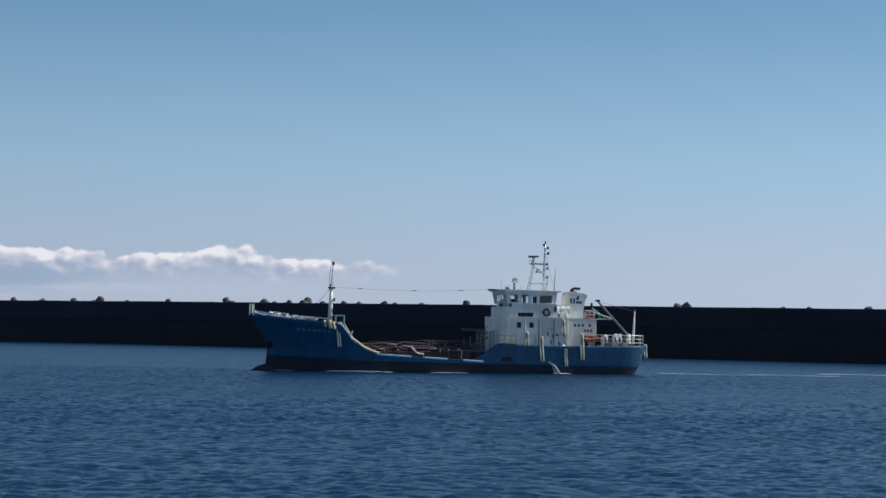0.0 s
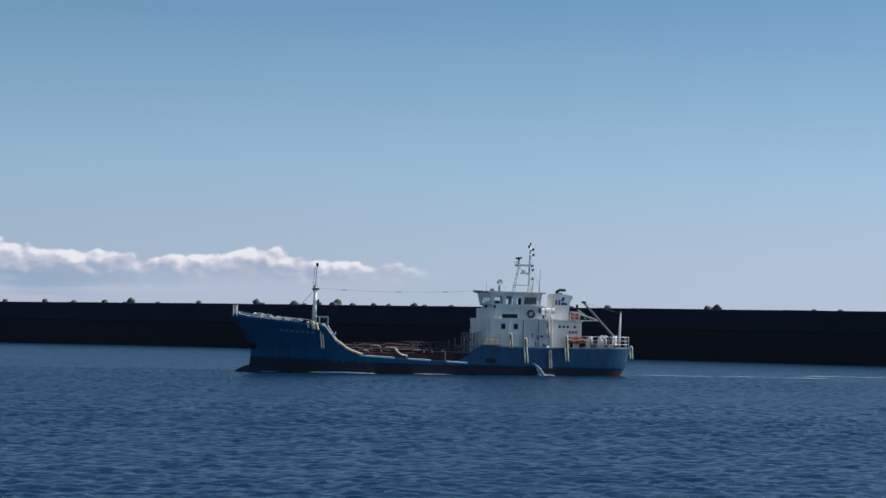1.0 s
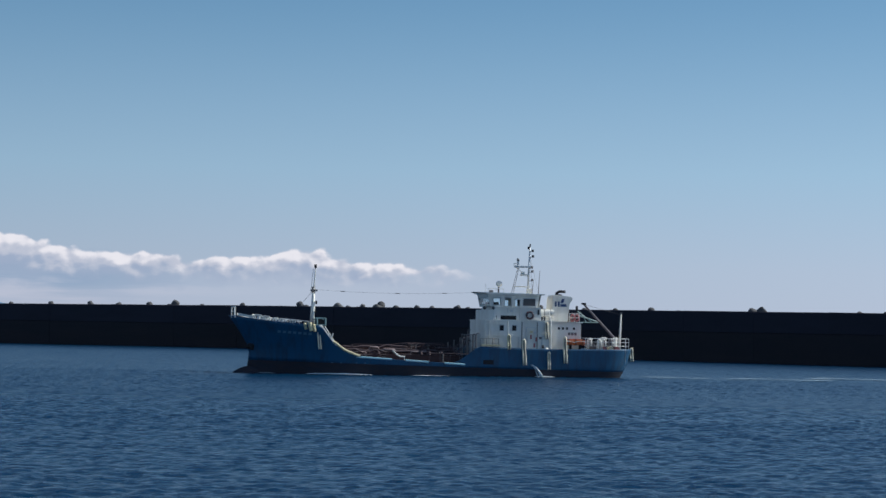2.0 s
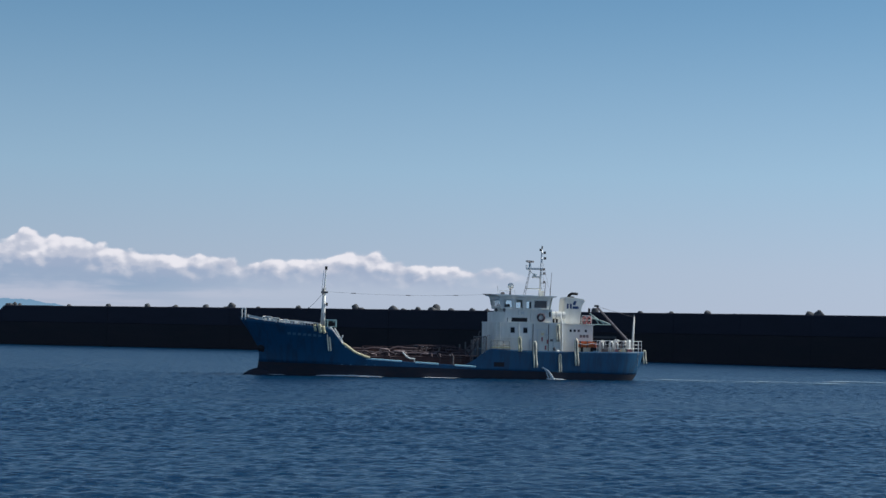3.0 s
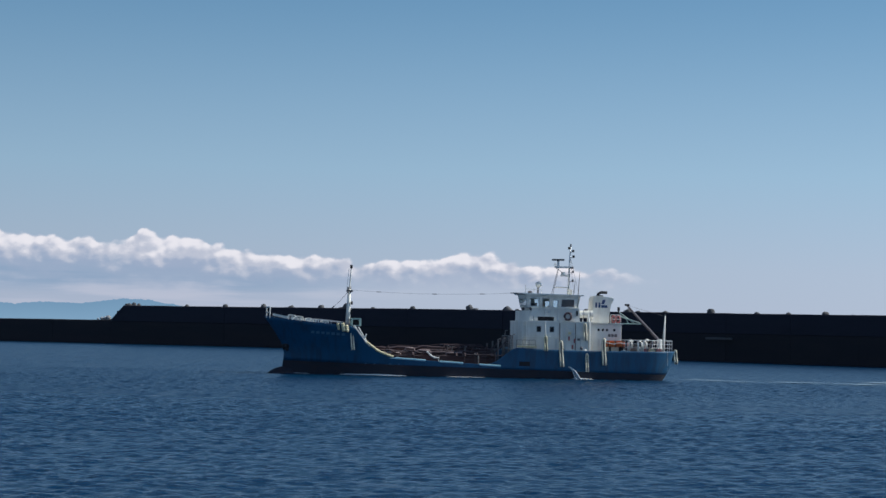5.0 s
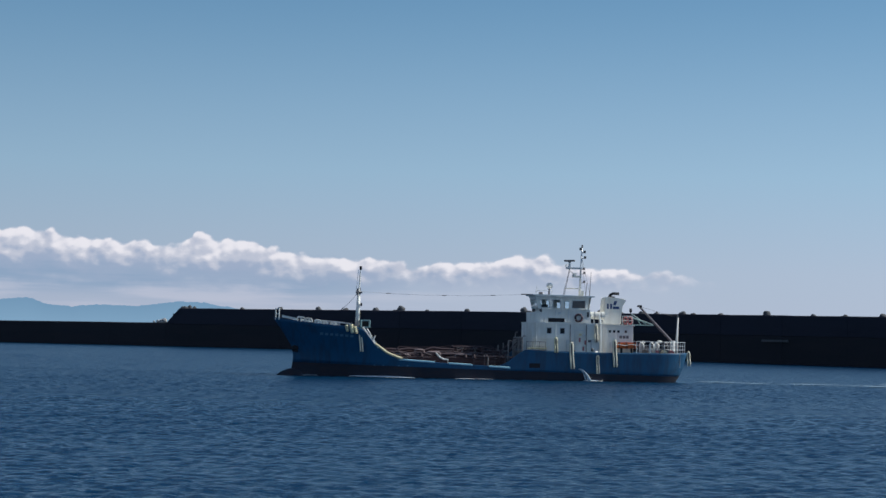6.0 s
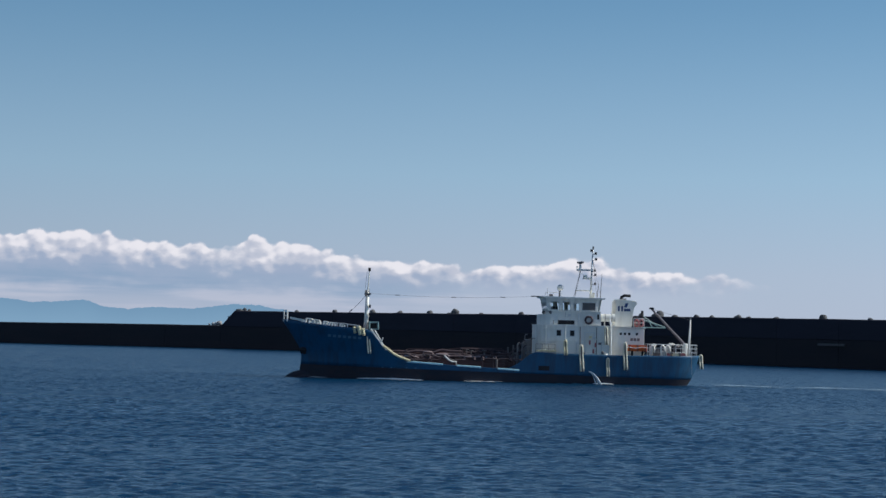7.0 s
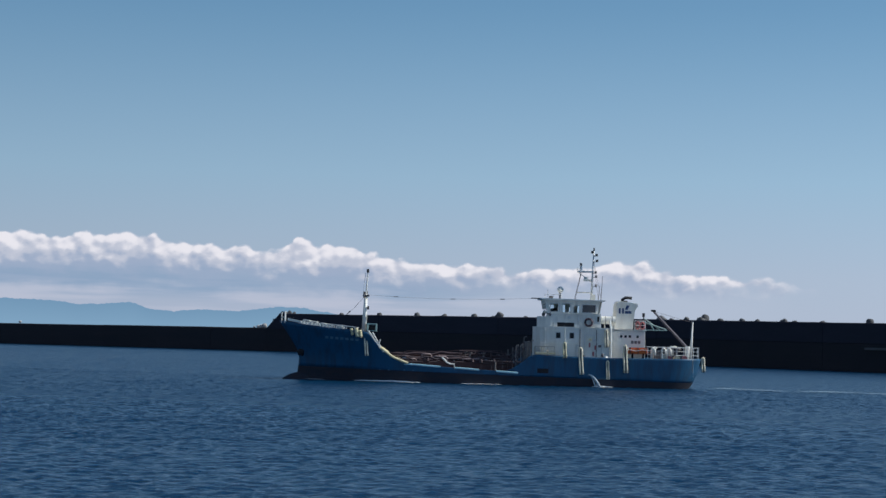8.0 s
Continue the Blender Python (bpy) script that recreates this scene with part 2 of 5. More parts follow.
# ---- water ----
def wave_height(x, y):
    """A wind-ruffled surface: many short waves round one wind direction, crests sharper than troughs."""
    rnd = random.Random(11)
    z = np.zeros_like(x)
    for i in range(46):
        length = 0.45 * (1.6 / 0.45) ** (i / 45)
        turn = rnd.gauss(-0.15, 0.85)
        k = 2 * math.pi / length
        phase = k * (math.sin(turn) * x + math.cos(turn) * y) + rnd.uniform(0, 6.28)
        z += WAVES * length ** 0.75 * (np.sin(phase) + 0.25 * np.cos(2 * phase))
    # gusts: calmer and rougher patches
    gust = 1 + 0.12 * np.sin(x * 0.045 + y * 0.021 + 1) * np.sin(y * 0.06 - x * 0.013) + 0.09 * np.sin(x * 0.011 - y * 0.11)
    return z * gust


WAVES = 0.0061


def build_water():
    """One sheet to the horizon: fine in the harbour basin, coarse far out."""
    def lines(steps):
        out = [steps[0][0]]
        for a, b, d in steps:
            n = max(1, round((b - a) / d))
            out += [a + (b - a) * (i + 1) / n for i in range(n)]
        return np.array(out)

    xs = lines([(-4800, -400, 400), (-400, -240, 40), (-240, -105, 0.9), (-105, -62, 0.4), (-62, 34, 0.19), (34, 60, 0.4), (60, 110, 0.9), (110, 400, 40), (400, 4800, 400)])
    ys = lines([(-4800, -400, 400), (-400, 40, 40), (40, 100, 0.18), (100, 190, 0.33), (190, 400, 0.9), (400, 4800, 400)])
    gx, gy = np.meshgrid(xs, ys, indexing="ij")
    ramp = lambda v, a, b, w: np.clip((v - a) / w, 0, 1) * np.clip((b - v) / w, 0, 1)
    gz = wave_height(gx, gy) * ramp(gx, -240, 110, 12) * ramp(gy, 40, 400, 6)
    nx, ny = len(xs), len(ys)
    co = np.stack([gx, gy, gz], -1).reshape(-1, 3)
    idx = np.arange(nx * ny).reshape(nx, ny)
    quads = np.stack([idx[:-1, :-1], idx[1:, :-1], idx[1:, 1:], idx[:-1, 1:]], -1).reshape(-1, 4)
    me = bpy.data.meshes.new("water")
    me.vertices.add(len(co))
    me.vertices.foreach_set("co", co.ravel())
    me.loops.add(quads.size)
    me.loops.foreach_set("vertex_index", quads.ravel())
    me.polygons.add(len(quads))
    me.polygons.foreach_set("loop_start", np.arange(0, quads.size, 4))
    me.polygons.foreach_set("use_smooth", np.ones(len(quads), dtype=bool))
    me.update(calc_edges=True)
    me.materials.append(M_WATER)
    ob = new("water", me)
    return tagged(ob, "dark blue rippled harbour water under a clear sky", "water", kind="structure")


# ---- breakwater ----
WALL = [(176, 203, 8.45), (130, 236, 8.55), (-60, 372, 9.22), (-131.5, 385.6, 8.82)]
LOW = [(-131.5, 385.6, 5.45), (-202, 392, 5.05), (-330, 403, 4.75)]


def along(line, step):
    """Points every step metres along a line of (x, y, height)."""
    out = []
    for (x0, y0, h0), (x1, y1, h1) in zip(line, line[1:]):
        n = max(1, round(math.hypot(x1 - x0, y1 - y0) / step))
        for i in range(n):
            a, b = i / n, (i + 1) / n
            out.append(((x0 + (x1 - x0) * a, y0 + (y1 - y0) * a, h0 + (h1 - h0) * a), (x0 + (x1 - x0) * b, y0 + (y1 - y0) * b, h0 + (h1 - h0) * b)))
    return out


def wall_block(name, p, q, front, back, z0, za, zb, parent, gap=0.012, cut=0.0, material=None):
    """One cast block between p and q, set back from the wall's face by front, with chamfered upper edge; cut slopes its far end."""
    d = Vector((q[0] - p[0], q[1] - p[1], 0))
    length = d.length
    d.normalize()
    nrm = Vector((d.y, -d.x, 0))
    if nrm.dot(Vector((-p[0], -p[1], 0))) < 0:
        nrm = -nrm
    bm = mesh()
    rings = []
    for s, top, c in ((gap, za, 0), (length - gap, zb, cut)):
        o = Vector((p[0], p[1], 0)) + d * s
        prof = [(-front, z0, 0), (-front, top - 0.15, c), (-front - 0.15, top, c), (-back, top, c), (-back, z0, 0)]
        rings.append([bm.verts.new(o + nrm * a - d * e + Vector((0, 0, z))) for a, z, e in prof])
    for i in range(5):
        bm.faces.new((rings[0][i], rings[0][(i + 1) % 5], rings[1][(i + 1) % 5], rings[1][i]))
    bm.faces.new(rings[0])
    bm.faces.new(rings[1])
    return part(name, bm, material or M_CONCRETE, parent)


def build_breakwater():
    root = tagged(new("breakwater"), "tall dark concrete breakwater wall in shade, stained at the waterline", "breakwater", kind="structure")
    rnd = random.Random(4)
    blocks = along(WALL, 14)
    for i, (p, q) in enumerate(blocks):
        face = rnd.uniform(0, 0.12)
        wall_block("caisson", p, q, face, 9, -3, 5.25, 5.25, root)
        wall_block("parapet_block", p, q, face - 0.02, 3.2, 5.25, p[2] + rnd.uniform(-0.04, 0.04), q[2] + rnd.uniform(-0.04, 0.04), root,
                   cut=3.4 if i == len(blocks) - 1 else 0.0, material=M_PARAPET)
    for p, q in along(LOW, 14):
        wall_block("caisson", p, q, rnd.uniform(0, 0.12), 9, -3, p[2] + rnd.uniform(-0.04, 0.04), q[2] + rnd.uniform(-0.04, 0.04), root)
    # pale fender beam on the wall's face
    p0, d0, h0 = wall_point(-1.03, -0.25)
    bm = mesh()
    box(bm, -2.9, 2.9, -0.2, 0.25, -0.22, 0.22, 0.05)
    beam = part("wall_beam", bm, M_BLOCK, root, "pale grey beam fixed to the wall")
    beam.matrix_basis = pose(p0.x, p0.y, 4.3, 0, 0, math.degrees(math.atan2(372 - 236, -60 - 130)) + 180)
    # berm of rubble on the sea side, on which the armour units lie
    bm = mesh()
    rows = []
    for p, q in along(WALL, 14) + [(WALL[-1], WALL[-1])]:
        d = Vector((q[0] - p[0], q[1] - p[1], 0))
        d = d.normalized() if d.length else Vector((-0.98, 0.19, 0))
        nrm = Vector((-d.y, d.x, 0))
        if nrm.dot(Vector((p[0], p[1], 0))) < 0:
            nrm = -nrm
        o = Vector((p[0], p[1], 0))
        rows.append([bm.verts.new(o + nrm * a + Vector((0, 0, z))) for a, z in ((3.3, -3), (3.3, 7.6), (9.0, 7.4), (24, -3))])
    for r, s in zip(rows, rows[1:]):
        for i in range(3):
            bm.faces.new((r[i], r[i + 1], s[i + 1], s[i]))
    tagged(part("rubble_berm", bm, M_BLOCK), "grey rubble slope behind the breakwater wall", "rubble", kind="stuff")


TIPS = [Vector((0, 0, 1))] + [Vector((math.cos(a) * 0.943, math.sin(a) * 0.943, -0.333)) for a in (0.5, 2.6, 4.7)]


def tetrapod_mesh():
    bm = mesh()
    for d in TIPS:
        tube(bm, [Vector((0, 0, 0)), d * 1.12, d * 1.32, d * 1.40], 0.70, 12, 0.46)
    ball(bm, (0, 0, 0), 0.80, sub=2)
    return bm


# azimuth to the left of the first view, top height, size
ARMOUR = [(18.28, 9.5, 0.75), (18.12, 9.65, 0.8), (17.95, 9.4, 0.7), (16.4, 9.3, 0.9), (15.1, 9.55, 1.0), (13.83, 9.65, 1.0), (12.9, 9.4, 1.5), (11.96, 9.6, 1.2), (11.24, 10.0, 1.4), (10.3, 9.25, 0.9),
          (8.95, 9.55, 1.0), (7.05, 10.0, 1.2), (6.04, 9.6, 2.2), (5.11, 9.55, 0.9), (4.5, 10.05, 1.4), (3.33, 9.45, 1.0), (2.7, 9.3, 1.0),
          (1.86, 9.5, 1.0), (0.64, 9.2, 1.4), (-0.75, 9.85, 1.2), (-2.2, 9.3, 0.9), (-3.2, 9.2, 0.9), (-4.38, 9.5, 1.1), (-7.83, 9.7, 1.3),
          (4.03, 9.3, 1.3), (2.05, 9.25, 0.9), (1.57, 9.3, 0.9), (5.6, 9.2, 1.2), (-5.3, 9.15, 1.1), (-11.02, 9.1, 0.9), (-11.84, 9.2, 1.0), (-13.79, 9.4, 1.2)]


def wall_point(az, setback):
    """Where the bearing az, in degrees to the left, meets the line setback metres behind the wall's face."""
    d = Vector((-math.sin(radians(az)), math.cos(radians(az))))
    for (x0, y0, h0), (x1, y1, h1) in list(zip(WALL, WALL[1:])) + list(zip(LOW, LOW[1:])):
        e = Vector((x1 - x0, y1 - y0))
        den = d.x * e.y - d.y * e.x
        s = (x0 * e.y - y0 * e.x) / den
        w = (x0 * d.y - y0 * d.x) / den
        if -0.001 <= w <= 1.001:
            n = Vector((-e.y, e.x)).normalized()
            if n.dot(d) < 0:
                n = -n
            return d * (s + setback / n.dot(d)), s, h0 + (h1 - h0) * w
    return d * 380, 380, 9


def build_armour():
    rnd = random.Random(9)
    base = None
    for az, top, size in ARMOUR:
        p, s, h = wall_point(az, 5.6)
        z = h + max(0.25, top - 8.9)
        k = size * 0.95
        turn = Euler((rnd.uniform(-0.6, 0.6), rnd.uniform(-0.6, 0.6), rnd.uniform(0, 6))).to_matrix()
        reach = max((turn @ q).z for q in TIPS)
        m = Matrix.Translation((p.x, p.y, z - (1.3 * reach + 0.25) * k)) @ turn.to_4x4()
        if base is None:
            base = part("tetrapod", tetrapod_mesh(), M_BLOCK, smooth=True)
            tagged(base, "grey concrete tetrapod peeking over the breakwater coping", "tetrapod", group="armour units along the breakwater")
            base.matrix_basis = m @ Matrix.Diagonal((k, k, k, 1))
        else:
            c = copy_thing(base, m)
            c.scale = (k, k, k)
    # pale stones where the tall wall ends and the low wall goes on
    stone = None
    for i, (az, z, r) in enumerate(((18.86, 5.5, 0.62), (18.97, 5.45, 0.5), (19.08, 5.4, 0.42), (19.2, 5.8, 0.26), (26.67, 4.95, 0.4))):
        p, s, h = wall_point(az, 1.6)
        bm = mesh()
        ball(bm, (0, 0, 0), r, 0.9, 2)
        for v in bm.verts:
            v.co *= 1 + 0.35 * noise.noise(v.co * 2.0 + Vector((i * 7, 0, 0)))
        ob = part("stone", bm, M_STONE)
        ob.location = (p.x, p.y, h + r * 0.8)
        tagged(ob, "pale rough stone lying on the low breakwater", "stone", group="stones on the low wall")


# ---- distance ----
def glow(name, color, strength=1.0):
    m = bpy.data.materials.new(name)
    m.use_nodes = True
    n, k = m.node_tree.nodes, m.node_tree.links
    n.clear()
    em = n.new("ShaderNodeEmission")
    em.inputs[0].default_value = (*color, 1)
    em.inputs[1].default_value = strength
    out = n.new("ShaderNodeOutputMaterial")
    k.new(em.outputs[0], out.inputs[0])
    return m


CLOUD_TOP = [(34, 2.6), (31, 2.9), (29, 2.8), (27.4, 2.91), (26.6, 3.0), (26, 2.95), (25.5, 2.8), (24.9, 2.97), (24.2, 2.99), (23.2, 3.07), (22, 2.83), (20.8, 2.78),
             (19.6, 2.7), (18.9, 2.5), (18.4, 2.67), (17.9, 3.05), (17.2, 2.85), (16.9, 2.94), (16, 2.81), (15.7, 2.61), (14.6, 2.49),
             (13.5, 2.39), (12.8, 2.36), (12, 2.3), (11.5, 2.29), (10.9, 2.12), (9.8, 2.15), (9.3, 2.27), (8.9, 2.21), (7.9, 2.41), (7, 2.51),
             (6.3, 2.41), (5.5, 2.17), (5.1, 2.03), (4.6, 2.07), (4.1, 2.21), (3.5, 2.13), (3.2, 2.01), (2, 2.0), (1.5, 1.85), (-0.5, 1.7)]
RIDGE = [(40, 0.5), (33, 0.9), (30, 0.7), (27.3, 0.8), (26.4, 0.79), (25.4, 0.75), (25, 0.67), (24.3, 0.69), (23.2, 0.78), (22.9, 0.69), (22.6, 0.57), (21.8, 0.52), (21, 0.6),
         (19.7, 0.58), (18.9, 0.69), (18.3, 0.76), (17.6, 0.73), (16.9, 0.61), (16.4, 0.55), (14, 0.3), (11, 0.1)]


def sheet(bm, az0, az1, n, rows, radius, lift):
    """A curved upright sheet round the eye; lift(az) gives its foot and head in degrees."""
    uv = bm.loops.layers.uv.new("UVMap")
    cols = []
    for i in range(n + 1):
        az = az0 + (az1 - az0) * i / n
        lo, hi = lift(az)
        col = []
        for j in range(rows + 1):
            el = lo + (hi - lo) * j / rows
            z = EYE + radius * math.tan(radians(el))
            col.append((bm.verts.new((-radius * math.sin(radians(az)), radius * math.cos(radians(az)), z)), (az, j / rows)))
        cols.append(col)
    for a, b in zip(cols, cols[1:]):
        for j in range(rows):
            quad = (a[j], b[j], b[j + 1], a[j + 1])
            f = bm.faces.new([q[0] for q in quad])
            for loop, q in zip(f.loops, quad):
                loop[uv].uv = q[1]
    return bm


def cloud_material():
    """Far glowing cumulus: lobed heads with sunward light painted in, over a grey, streaky layer, all softened by pale
    air.
    """
    m = bpy.data.materials.new("distant_cloud")
    m.use_nodes = True
    n, k = m.node_tree.nodes, m.node_tree.links
    n.clear()

    def calc(op, a, b=None, c=None, clamp=False):
        nd = n.new("ShaderNodeMath")
        nd.operation, nd.use_clamp = op, clamp
        for i, val in enumerate((a, b, c)):
            if val is None:
                continue
            if isinstance(val, (int, float)):
                nd.inputs[i].default_value = val
            else:
                k.new(val, nd.inputs[i])
        return nd.outputs[0]

    def remap(v, a, b, c=0.0, d=1.0):
        nd = n.new("ShaderNodeMapRange")
        nd.interpolation_type = "SMOOTHSTEP"
        k.new(v, nd.inputs[0])
        for i, val in enumerate((a, b, c, d)):
            nd.inputs[i + 1].default_value = val
        return nd.outputs[0]

    def blend(f, a, b):
        nd = n.new("ShaderNodeMix")
        nd.data_type = "RGBA"
        k.new(f, nd.inputs[0])
        for i, val in ((6, a), (7, b)):
            if isinstance(val, tuple):
                nd.inputs[i].default_value = (*val, 1)
            else:
                k.new(val, nd.inputs[i])
        return nd.outputs[2]

    def coords(name):
        uv = n.new("ShaderNodeUVMap")
        uv.uv_map = name
        sep = n.new("ShaderNodeSeparateXYZ")
        k.new(uv.outputs[0], sep.inputs[0])
        return sep.outputs[0], sep.outputs[1]

    az, el = coords("bearing")
    depth, rise = coords("crest")

    def place(sx, sy, dx=0.0, dy=0.0, z=0.0):
        com = n.new("ShaderNodeCombineXYZ")
        k.new(calc("MULTIPLY_ADD", az, sx, dx * sx), com.inputs[0])
        k.new(calc("MULTIPLY_ADD", el, sy, dy * sy), com.inputs[1])
        com.inputs[2].default_value = z
        return com.outputs[0]

    def fbm(sx, sy, detail=4, rough=0.5, dx=0.0, dy=0.0, z=0.0):
        no = n.new("ShaderNodeTexNoise")
        no.inputs["Scale"].default_value, no.inputs["Detail"].default_value, no.inputs["Roughness"].default_value = 1.0, detail, rough
        k.new(place(sx, sy, dx, dy, z), no.inputs[0])
        return no.outputs[0]

    def lobes(dx=0.0, dy=0.0):
        """Rounded heads of two sizes with ragged rims."""
        total = None
        for s, w in ((1.25, 0.62), (2.9, 0.30)):
            vo = n.new("ShaderNodeTexVoronoi")
            vo.feature = "SMOOTH_F1"
            vo.inputs["Scale"].default_value, vo.inputs["Smoothness"].default_value = 1.0, 0.55
            wob = n.new("ShaderNodeTexNoise")
            wob.inputs["Scale"].default_value, wob.inputs["Detail"].default_value = 1.6, 3
            p = place(s, s * 1.25, dx, dy, s)
            k.new(p, wob.inputs[0])
            mixv = n.new("ShaderNodeVectorMath")
            mixv.operation = "MULTIPLY_ADD"
            k.new(wob.outputs["Color"], mixv.inputs[0])
            mixv.inputs[1].default_value = (0.5, 0.5, 0.0)
            k.new(p, mixv.inputs[2])
            k.new(mixv.outputs[0], vo.inputs["Vector"])
            total = calc("MULTIPLY_ADD", vo.outputs["Distance"], -w, 0.0 if total is None else total)
        return calc("MULTIPLY_ADD", fbm(2.2, 2.8, 5, 0.55, dx, dy, 4.0), 0.24, total)

    here, sunward = lobes(), lobes(-0.14, 0.17)
    relief = calc("SUBTRACT", here, sunward)
    edge = calc("ADD", depth, calc("MULTIPLY_ADD", here, 0.62, 0.22))
    crest = remap(edge, -0.03, 0.13)
    ragged = calc("MULTIPLY_ADD", fbm(0.9, 1.6, 4, 0.55, z=8.0), 1.0, -0.5)
    under = remap(calc("MULTIPLY_ADD", ragged, 1.1, rise), -0.60, 0.30)
    taper = remap(calc("MULTIPLY_ADD", ragged, 2.6, az), 0.3, 3.4, 0.0, 1.0)
    heads = calc("MULTIPLY", calc("MULTIPLY", crest, under), taper, clamp=True)
    # light on the heads, painted into the glow from height and sunward relief
    lit = calc("MULTIPLY_ADD", edge, -0.60, 0.62)
    lit = calc("ADD", lit, remap(calc("MULTIPLY_ADD", ragged, 0.5, rise), -0.3, 0.8, 0.0, 0.40))
    lit = calc("ADD", lit, calc("MULTIPLY", relief, 1.5))
    lit = calc("ADD", lit, calc("MULTIPLY", ragged, 0.75))
    lit = remap(lit, 0.0, 1.15)
    white = blend(remap(lit, 0.0, 0.5), (0.37, 0.41, 0.525), (0.55, 0.54, 0.61))
    white = blend(remap(lit, 0.45, 1.0), white, (0.87, 0.79, 0.80))
    # grey layer below, in long streaks
    streak = fbm(0.20, 2.1, 4, 0.5, z=2.0)
    layer = blend(remap(streak, 0.36, 0.62), (0.29, 0.37, 0.50), (0.50, 0.505, 0.595))
    layer = blend(remap(calc("MULTIPLY_ADD", ragged, 0.8, el), 1.0, 1.6, 0.0, 0.7), layer, (0.25, 0.34, 0.475))
    layer = blend(remap(el, 1.35, 0.75, 0.0, 0.55), layer, (0.54, 0.525, 0.60))
    layer = blend(remap(az, 7.0, 15.0), (0.50, 0.52, 0.61), layer)
    cover = calc("MULTIPLY", remap(az, 5.0, 16.0, 0.50, 0.93), remap(calc("MULTIPLY_ADD", ragged, 3.0, az), 0.5, 5.0))
    cover = calc("MULTIPLY", cover, remap(calc("MULTIPLY_ADD", ragged, 0.9, depth), 0.05, 0.55))
    cover = calc("MULTIPLY", cover, remap(streak, 0.25, 0.5, 0.75, 1.0))
    cover = calc("MULTIPLY", cover, remap(el, 0.25, 0.75, 0.5, 1.0), clamp=True)
    both = calc("SUBTRACT", 1.0, calc("MULTIPLY", calc("SUBTRACT", 1.0, heads), calc("SUBTRACT", 1.0, cover)))
    em = n.new("ShaderNodeEmission")
    k.new(blend(heads, layer, white), em.inputs[0])
    tr = n.new("ShaderNodeBsdfTransparent")
    sh = n.new("ShaderNodeMixShader")
    k.new(both, sh.inputs[0])
    k.new(tr.outputs[0], sh.inputs[1])
    k.new(em.outputs[0], sh.inputs[2])
    out = n.new("ShaderNodeOutputMaterial")
    k.new(sh.outputs[0], out.inputs[0])
    return m


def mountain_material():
    """Far glowing ridges; haze thickening towards their foot is painted into the blue."""
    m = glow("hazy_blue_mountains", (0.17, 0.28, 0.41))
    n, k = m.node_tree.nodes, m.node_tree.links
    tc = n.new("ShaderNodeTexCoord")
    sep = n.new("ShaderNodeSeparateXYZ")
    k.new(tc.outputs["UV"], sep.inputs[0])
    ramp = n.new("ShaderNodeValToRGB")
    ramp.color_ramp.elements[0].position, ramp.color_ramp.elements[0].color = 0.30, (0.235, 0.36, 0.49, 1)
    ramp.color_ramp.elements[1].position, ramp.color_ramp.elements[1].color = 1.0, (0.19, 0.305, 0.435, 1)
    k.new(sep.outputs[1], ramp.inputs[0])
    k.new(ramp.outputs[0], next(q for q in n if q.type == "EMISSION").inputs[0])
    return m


def build_distance():
    def profile(points):
        pts = sorted(points)
        return lambda az: float(np.interp(az, [p[0] for p in pts], [p[1] for p in pts]))

    top, ridge = profile(CLOUD_TOP), profile(RIDGE)
    base = profile([(-1, 1.70), (3, 1.66), (7, 1.72), (12, 1.62), (15, 1.72), (20, 1.95), (40, 1.95)])
    bm = mesh()
    bearing, crest = bm.loops.layers.uv.new("bearing"), bm.loops.layers.uv.new("crest")
    cols = []
    for i in range(361):
        az = -2 + 38 * i / 360
        hi = top(az)
        col = []
        for j in range(13):
            el = 0.2 + (hi + 0.35 - 0.2) * j / 12
            v = bm.verts.new((-4480 * math.sin(radians(az)), 4480 * math.cos(radians(az)), EYE + 4480 * math.tan(radians(el))))
            col.append((v, (az, el), (hi - el, el - base(az))))
        cols.append(col)
    for a, b in zip(cols, cols[1:]):
        for j in range(12):
            quad = (a[j], b[j], b[j + 1], a[j + 1])
            f = bm.faces.new([q[0] for q in quad])
            for loop, q in zip(f.loops, quad):
                loop[bearing].uv, loop[crest].uv = q[1], q[2]
    ob = part("cloud_bank", bm, cloud_material())
    ob.visible_shadow = False
    tagged(ob, "long bank of white cumulus heads over a grey streaky layer", "cloud", kind="structure")
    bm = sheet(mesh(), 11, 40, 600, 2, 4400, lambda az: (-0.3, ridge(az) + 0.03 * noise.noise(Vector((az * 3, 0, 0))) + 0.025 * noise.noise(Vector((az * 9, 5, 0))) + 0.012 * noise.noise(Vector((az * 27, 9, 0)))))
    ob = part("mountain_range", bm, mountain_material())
    tagged(ob, "hazy blue mountain range on the far horizon", "mountain", kind="structure")


# ---- ship ----
SHEER = [(-21.4, 3.12), (-16, 3.08), (-12, 3.03), (-7, 3.1), (-3.9, 3.2), (-3.4, 3.05), (-2.9, 2.65), (-2.0, 1.95), (-1.2, 1.52), (-0.4, 1.42), (4, 1.62), (8.4, 1.88), (9.2, 2.02),
         (9.9, 2.28), (10.6, 2.55), (11.5, 3.22), (12.2, 3.68), (12.66, 4.35), (13.0, 4.85), (13.4, 5.1), (14.4, 5.2), (18, 5.5), (22.5, 6.0)]
BEAM = 3.9


def sheer(x):
    return float(np.interp(x, [p[0] for p in SHEER], [p[1] for p in SHEER]))


def stern_x(z):
    return float(np.interp(z, (-1, 0, 0.5, 1.46, 3.1), (-19.5, -20.15, -20.5, -20.95, -21.36)))


